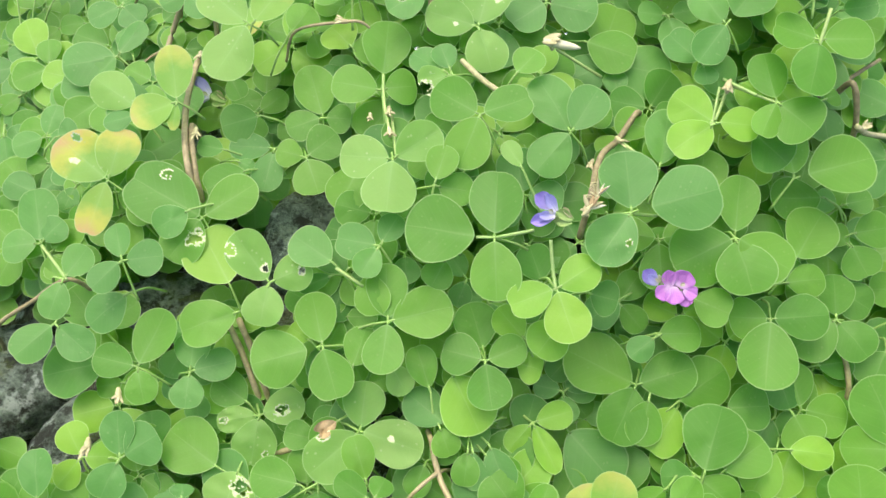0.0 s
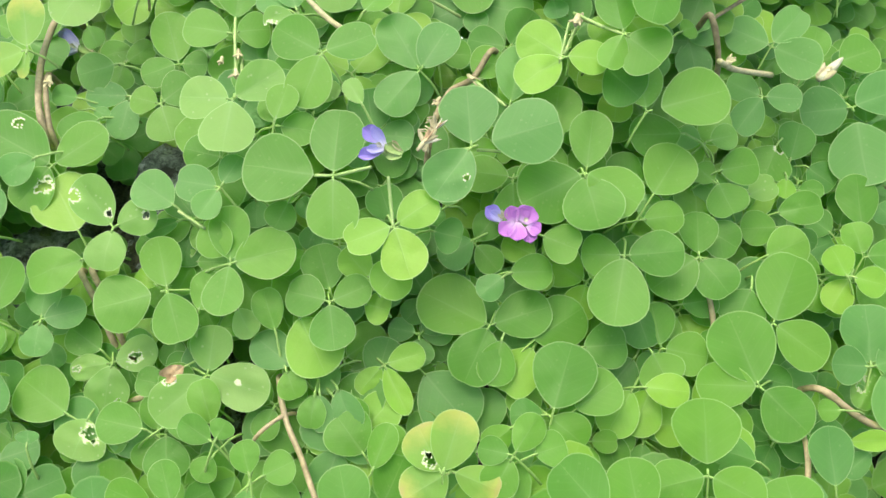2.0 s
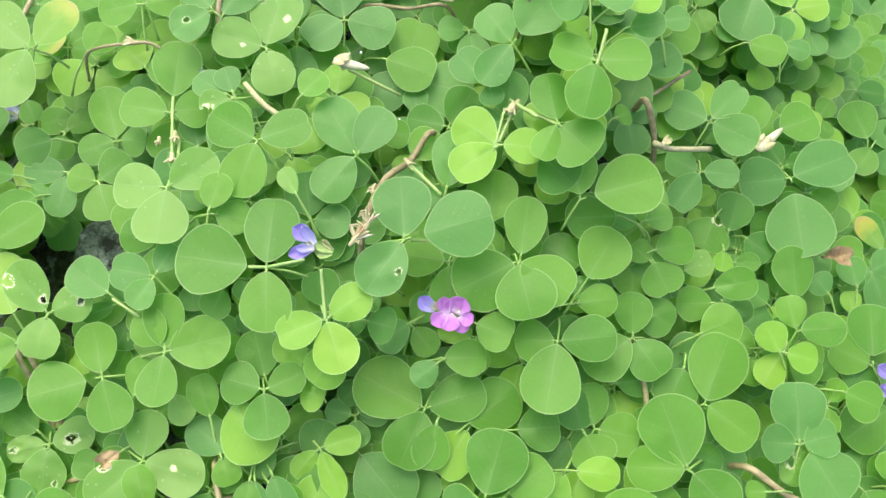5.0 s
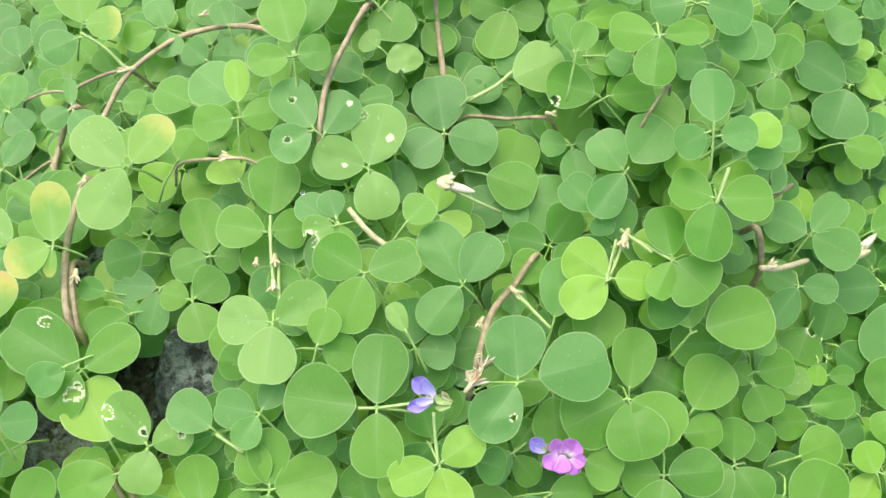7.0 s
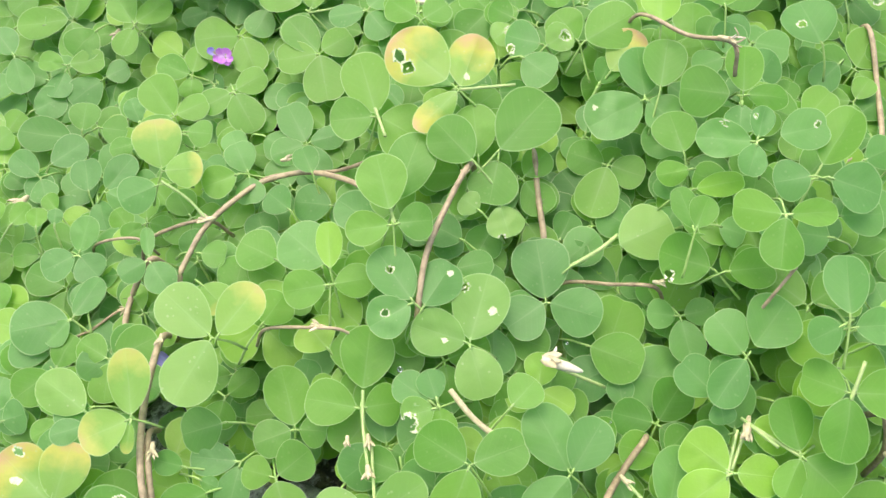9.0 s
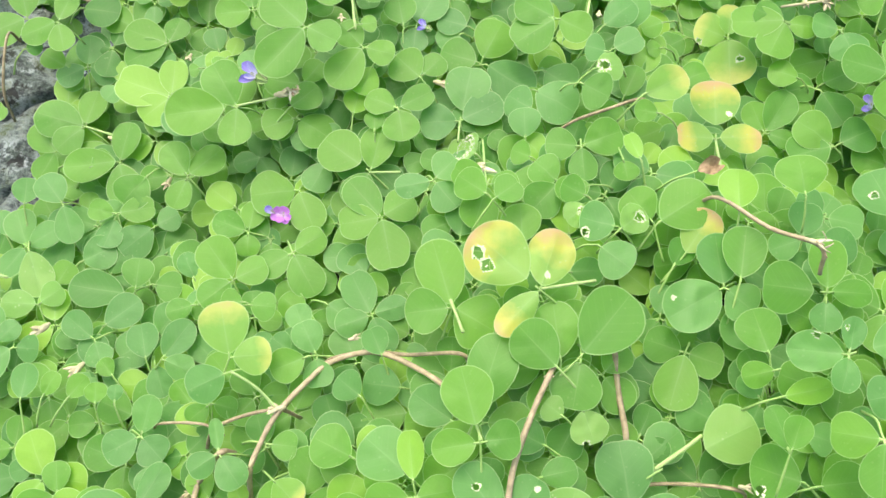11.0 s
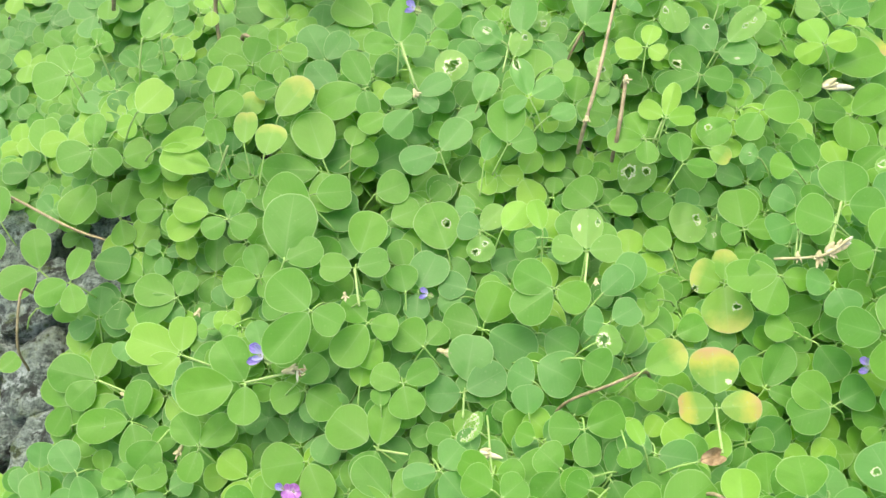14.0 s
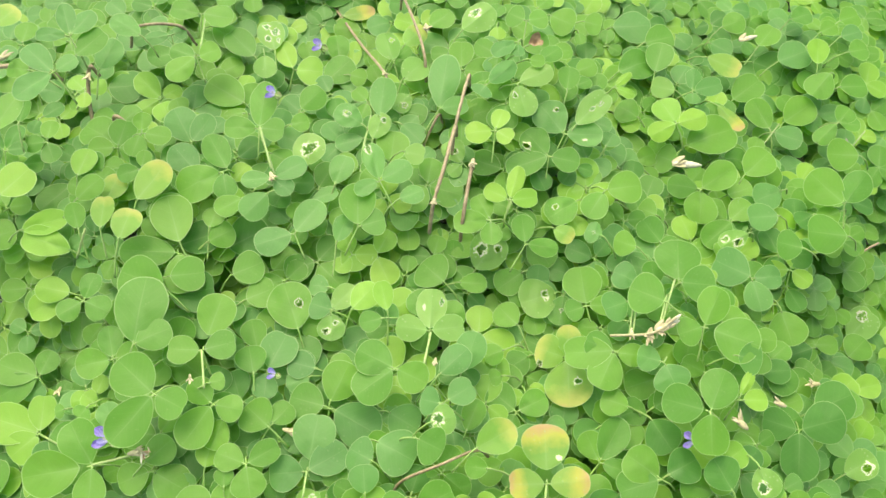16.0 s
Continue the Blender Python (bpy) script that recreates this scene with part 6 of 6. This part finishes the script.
stem(STEM, 0.9, (131.2, 57.8, -9.7), (141.4, 51.4, -13.8), (156.0, 47.3, -22.2))
stem(STEM, 0.8, (105.3, 141.4, 34.2), (109.1, 135.9, 23.4))
stem(BRACT, 0.8, (108.7, 134.8, 24.9), (114.7, 136.9, 18.7), (130.1, 144.9, 5.7))
stem(STEM, 0.6, (-210.7, 409.1, -41.4), (-165.9, 375.1, -16.2), (-136.4, 366.8, -21.0))
stem(STEM, 0.55, (-47.6, 209.8, 21.3), (-36.8, 212.0, 22.0), (-26.2, 208.9, 28.2), (-13.1, 204.6, 41.2))
stem(STEM, 0.5, (-171.5, 336.2, 3.8), (-173.2, 319.9, -6.1))
stem(STEM, 0.5, (42.0, 285.9, 40.0), (30.4, 281.5, 40.4), (18.9, 278.5, 36.1))
stem(STEM, 0.7, (40.8, 401.3, 60.0), (36.1, 385.2, 57.0), (32.0, 373.4, 52.0))
stem(STEM, 0.6, (47.1, 423.9, 63.0), (41.3, 403.1, 60.0))
stem(STEM, 0.7, (46.6, 387.5, 57.0), (42.5, 368.7, 53.0))
stem(STEM, 0.6, (-10.3, 520.9, 12.6), (4.7, 480.9, 24.9), (15.5, 438.0, 50.1))
stem(STEM, 0.6, (23.7, 482.6, 50.0), (29.0, 462.0, 51.0), (31.3, 446.7, 52.0))
stem(STEM, 0.8, (-101.9, 446.7, 48.0), (-105.3, 444.7, 38.0), (-104.5, 435.1, 30.0))
stem(STEM, 0.8, (-92.7, 431.0, 36.0), (-87.2, 428.4, 30.0))
stem(STEM, 0.8, (-128.1, 418.7, 74.0), (-116.0, 419.5, 76.0), (-108.5, 423.4, 74.0), hairs=30)
stem(STEM, 0.5, (35.5, 417.2, 48.7), (28.8, 408.9, 35.9))
stem(STEM, 0.6, (-85.9, 466.7, 50.0), (-69.7, 469.3, 48.0))
stem(STALK, 0.4, (24.9, 95.6, 34.7), (25.3, 90.4, 32.0), (25.9, 84.7, 30.6))
stem(STALK, 0.4, (12.4, 97.2, 32.9), (21.1, 97.7, 35.5))
stem(STALK, 0.4, (44.7, 126.7, 30.0), (52.7, 116.2, 32.4))
stem(STALK, 0.4, (71.7, 138.1, 38.1), (67.0, 127.8, 37.2))
stem(STALK, 0.4, (71.7, 138.1, 38.1), (80.9, 129.8, 41.6))
stem(STALK, 0.4, (-15.6, 146.1, 32.3), (-15.2, 138.2, 31.1), (-13.3, 126.9, 33.3))
stem(STALK, 0.4, (-25.6, 93.1, 25.2), (-19.1, 88.9, 23.9))
stem(STALK, 0.4, (-107.2, 109.2, 6.6), (-94.0, 94.6, 15.8))
stem(STALK, 0.4, (45.4, 103.8, 32.5), (51.0, 103.9, 31.5))
stem(STALK, 0.4, (7.8, 97.0, 33.5), (12.4, 97.2, 32.9))
stem(STALK, 0.35, (-8.7, 179.5, 52.9), (-10.3, 186.7, 48.1))
stem(STALK, 0.4, (6.1, 216.4, 55.2), (20.2, 219.7, 53.3))
stem(STALK, 0.5, (34.0, 177.1, 36.6), (41.6, 182.0, 36.5), (46.3, 185.2, 38.8))
stem(STALK, 0.4, (-71.9, 202.5, 31.7), (-65.4, 199.2, 28.9), (-59.8, 194.3, 25.6))
stem(STALK, 0.4, (-13.1, 134.0, 30.5), (-11.6, 120.3, 32.8))
stem(STALK, 0.4, (92.1, 146.6, 55.9), (89.3, 138.0, 49.5))
stem(STALK, 0.4, (29.6, 151.2, 36.0), (42.4, 149.6, 27.0))
stem(STALK, 0.4, (70.0, 138.8, 39.3), (76.2, 131.6, 42.1))
stem(STALK, 0.35, (68.7, 136.1, 39.5), (65.7, 125.4, 36.2))
stem(STALK, 0.4, (-46.2, 322.3, 42.8), (-44.5, 309.4, 41.1))
stem(STALK, 0.4, (29.4, 327.5, 40.6), (26.2, 312.5, 44.5))
stem(STALK, 0.4, (-110.1, 310.8, 2.8), (-95.7, 300.4, 17.7))
stem(STALK, 0.4, (-81.3, 290.4, 26.5), (-68.8, 292.0, 29.1))
stem(STALK, 0.4, (-142.7, 307.0, -10.0), (-129.8, 300.5, -5.9))
stem(STALK, 0.35, (-39.2, 268.8, 23.7), (-29.7, 265.0, 30.2))
stem(STALK, 0.35, (-59.5, 273.1, 4.5), (-49.5, 271.8, 13.5))
stem(STALK, 0.35, (-12.0, 285.1, 28.2), (-12.7, 276.2, 30.1))
stem(STALK, 0.35, (-5.3, 255.9, 38.8), (-5.3, 276.5, 30.8))
stem(STALK, 0.4, (-15.5, 217.7, 45.1), (-12.4, 208.5, 45.8))
stem(STALK, 0.4, (63.8, 275.7, 34.5), (59.4, 258.9, 45.5))
stem(STALK, 0.35, (99.5, 334.0, 42.1), (97.1, 324.4, 39.4))
stem(STALK, 0.35, (110.5, 336.0, 46.9), (105.0, 321.3, 43.4))
stem(STALK, 0.5, (-182.2, 258.5, -33.8), (-167.9, 253.5, -20.5), (-154.4, 245.7, -5.6))
stem(STALK, 0.4, (-31.0, 405.9, 53.1), (-25.2, 388.1, 51.0))
stem(STALK, 0.4, (61.7, 380.8, 42.1), (58.2, 374.2, 38.0))
stem(STALK, 0.4, (9.7, 419.6, 46.9), (5.9, 403.7, 43.0))
stem(STALK, 0.4, (-90.4, 368.3, 47.5), (-95.7, 363.3, 36.7))
stem(STALK, 0.4, (-61.8, 487.2, 39.8), (-59.7, 456.5, 46.8))
stem(STALK, 0.4, (-31.1, 407.1, 55.3), (-26.3, 390.0, 52.3))
stem(STALK, 0.4, (115.8, 344.1, 43.3), (106.4, 324.2, 44.9))
stem(STALK, 0.35, (101.1, 335.6, 43.0), (98.3, 325.4, 40.5))
stem(STALK, 0.35, (202.8, 459.8, -9.0), (191.0, 446.5, -11.0))
stem(STALK, 0.35, (247.4, 459.3, -15.0), (235.7, 447.4, -16.5))
node_bracts(71.7, 138.1, 38.1, 4.2, -114)
node_bracts(44.7, 126.7, 30.0, 3.8, -53)
node_bracts(36.2, 117.9, 32.8, 3.4, -123)
node_bracts(33.5, 103.4, 35.0, 4.0, -107)
node_bracts(-13.3, 126.9, 33.3, 4.0, -80)
node_bracts(-79.4, 67.6, 6.6, 5.1, 281)
node_bracts(-85.8, 55.9, 3.6, 5.4, 274)
node_bracts(-26.3, 159.9, 37.1, 4.1, 175)
node_bracts(-84.0, 176.9, 6.2, 4.0, -143)
node_bracts(-59.5, 194.6, 25.7, 4.7, -172)
node_bracts(70.3, 135.3, 40.5, 5.4, -106)
node_bracts(-13.7, 134.2, 32.1, 4.0, -84)
node_bracts(-18.8, 134.9, 29.0, 3.0, -87)
node_bracts(17.0, 132.7, 39.9, 3.8, -36)
node_bracts(8.3, 196.5, 49.6, 3.6, -116)
node_bracts(55.4, 173.1, 36.9, 3.4, -12)
node_bracts(-68.4, 162.3, 20.9, 3.6, -90)
node_bracts(-64.9, 133.5, 24.1, 4.3, -85)
node_bracts(-41.4, 214.8, 24.1, 3.2, 12)
node_bracts(111.6, 136.0, 22.1, 4.7, 20)
node_bracts(150.1, 41.9, -13.9, 7.8, -16)
node_bracts(-67.0, 292.7, 29.8, 6.0, 7)
node_bracts(-105.1, 325.6, 6.6, 4.1, 255)
node_bracts(-131.2, 300.1, -7.1, 5.0, -26)
node_bracts(-105.8, 276.1, 3.7, 5.0, 254)
node_bracts(-136.8, 367.6, -20.2, 6.3, -16)
node_bracts(-123.5, 213.7, 0.4, 5.5, 237)
node_bracts(-135.9, 225.4, 2.0, 6.3, 224)
node_bracts(-46.7, 271.2, 16.6, 3.2, -8)
node_bracts(-48.8, 311.9, 43.3, 3.5, -82)
node_bracts(46.4, 386.2, 58.0, 4.6, -101)
node_bracts(32.1, 373.2, 53.0, 4.6, -101)
node_bracts(-26.2, 387.6, 50.8, 4.8, -72)
node_bracts(-7.0, 517.3, 12.2, 8.5, -70)
node_bracts(103.2, 323.1, 43.0, 6.7, -111)
node_bracts(129.2, 292.5, 37.7, 6.7, 129)
node_bracts(180.5, 324.8, -7.5, 6.3, 180)
node_bracts(151.6, 305.7, 20.7, 5.6, 152)
node_bracts(-18.4, 298.6, 29.5, 5.0, 342)
node_bracts(33.0, 467.1, 47.3, 6.4, -82)
node_bracts(15.1, 438.3, 50.4, 4.1, -76)
node_bracts(-102.6, 443.2, 46.0, 5.0, 260)
node_bracts(-115.1, 415.2, 84.0, 6.0, 20)
node_bracts(30.2, 315.0, 43.9, 3.4, -102)
pod(28.3, 151.2, 35.9, 74, 5.2)
pod(26.1, 152.6, 37.6, -20, 9.7)
stem(BRACT, 0.45, (91.2, 325.9, 37.4), (103.5, 322.6, 45.0), (111.4, 326.1, 49.1))
node_bracts(98.0, 325.3, 40.2, 4.4, -105)
node_bracts(106.6, 323.5, 44.8, 4.7, -115)
pod(108.0, 323.8, 46.5, 37, 7.2)
pod(104.8, 323.6, 44.9, 19, 9.1)
pod(147.4, 149.6, -3.0, 40, 10.8)
pod(-8.3, 263.6, 36.0, -20, 6.9)
pod(191.0, 506.0, 1.0, 11, 9.4)
pod(234.9, 446.9, -14.0, 83, 6.9)
pod(131.6, 408.6, 26.9, -11, 11.6)
dew_drop(-6.8, 148.7, 39.3, 1.2)
dew_drop(32.5, 157.7, 34.8, 0.8)
dew_drop(42.5, 140.0, 29.8, 0.7)
dew_drop(-4.2, 386.9, 43.4, 0.8)
flower(23.3, 97.2, 44.4, 5.8, VIOLET_PETALS, "small violet pea flower")
flower(-69.8, 159.0, 7.0, 6.6, VIOLET_PETALS, "small violet pea flower")
flower(-75.8, 296.5, 33.8, 5.2, VIOLET_PETALS, "small violet pea flower")
flower(-23.8, 316.6, 34.7, 2.9, VIOLET_PETALS, "small violet pea flower")
flower(-14.2, 478.8, 26.0, 4.4, VIOLET_PETALS, "small violet pea flower")
flower(-27.1, 421.5, 57.5, 3.8, VIOLET_PETALS, "small violet pea flower")
flower(111.4, 287.9, 36.5, 4.0, VIOLET_PETALS, "small violet pea flower")
flower(183.8, 86.8, -31.0, 7.4, VIOLET_PETALS, "small violet pea flower")
flower(54.0, 88.2, 23.7, 8.6, MAGENTA_PETALS, "magenta and violet pea flower")
flower(-66.9, 259.5, 12.5, 5.4, MAGENTA_PETALS, "magenta and violet pea flower")
spent_flower(33.2, 100.6, 40.5, 4.6, 50)
spent_flower(35.6, 104.6, 39.5, 4.4, 70)
spent_flower(70.5, 224.4, 66.5, 5.0, -30)
spent_flower(-63.6, 291.6, 33.0, 4.2, -40)
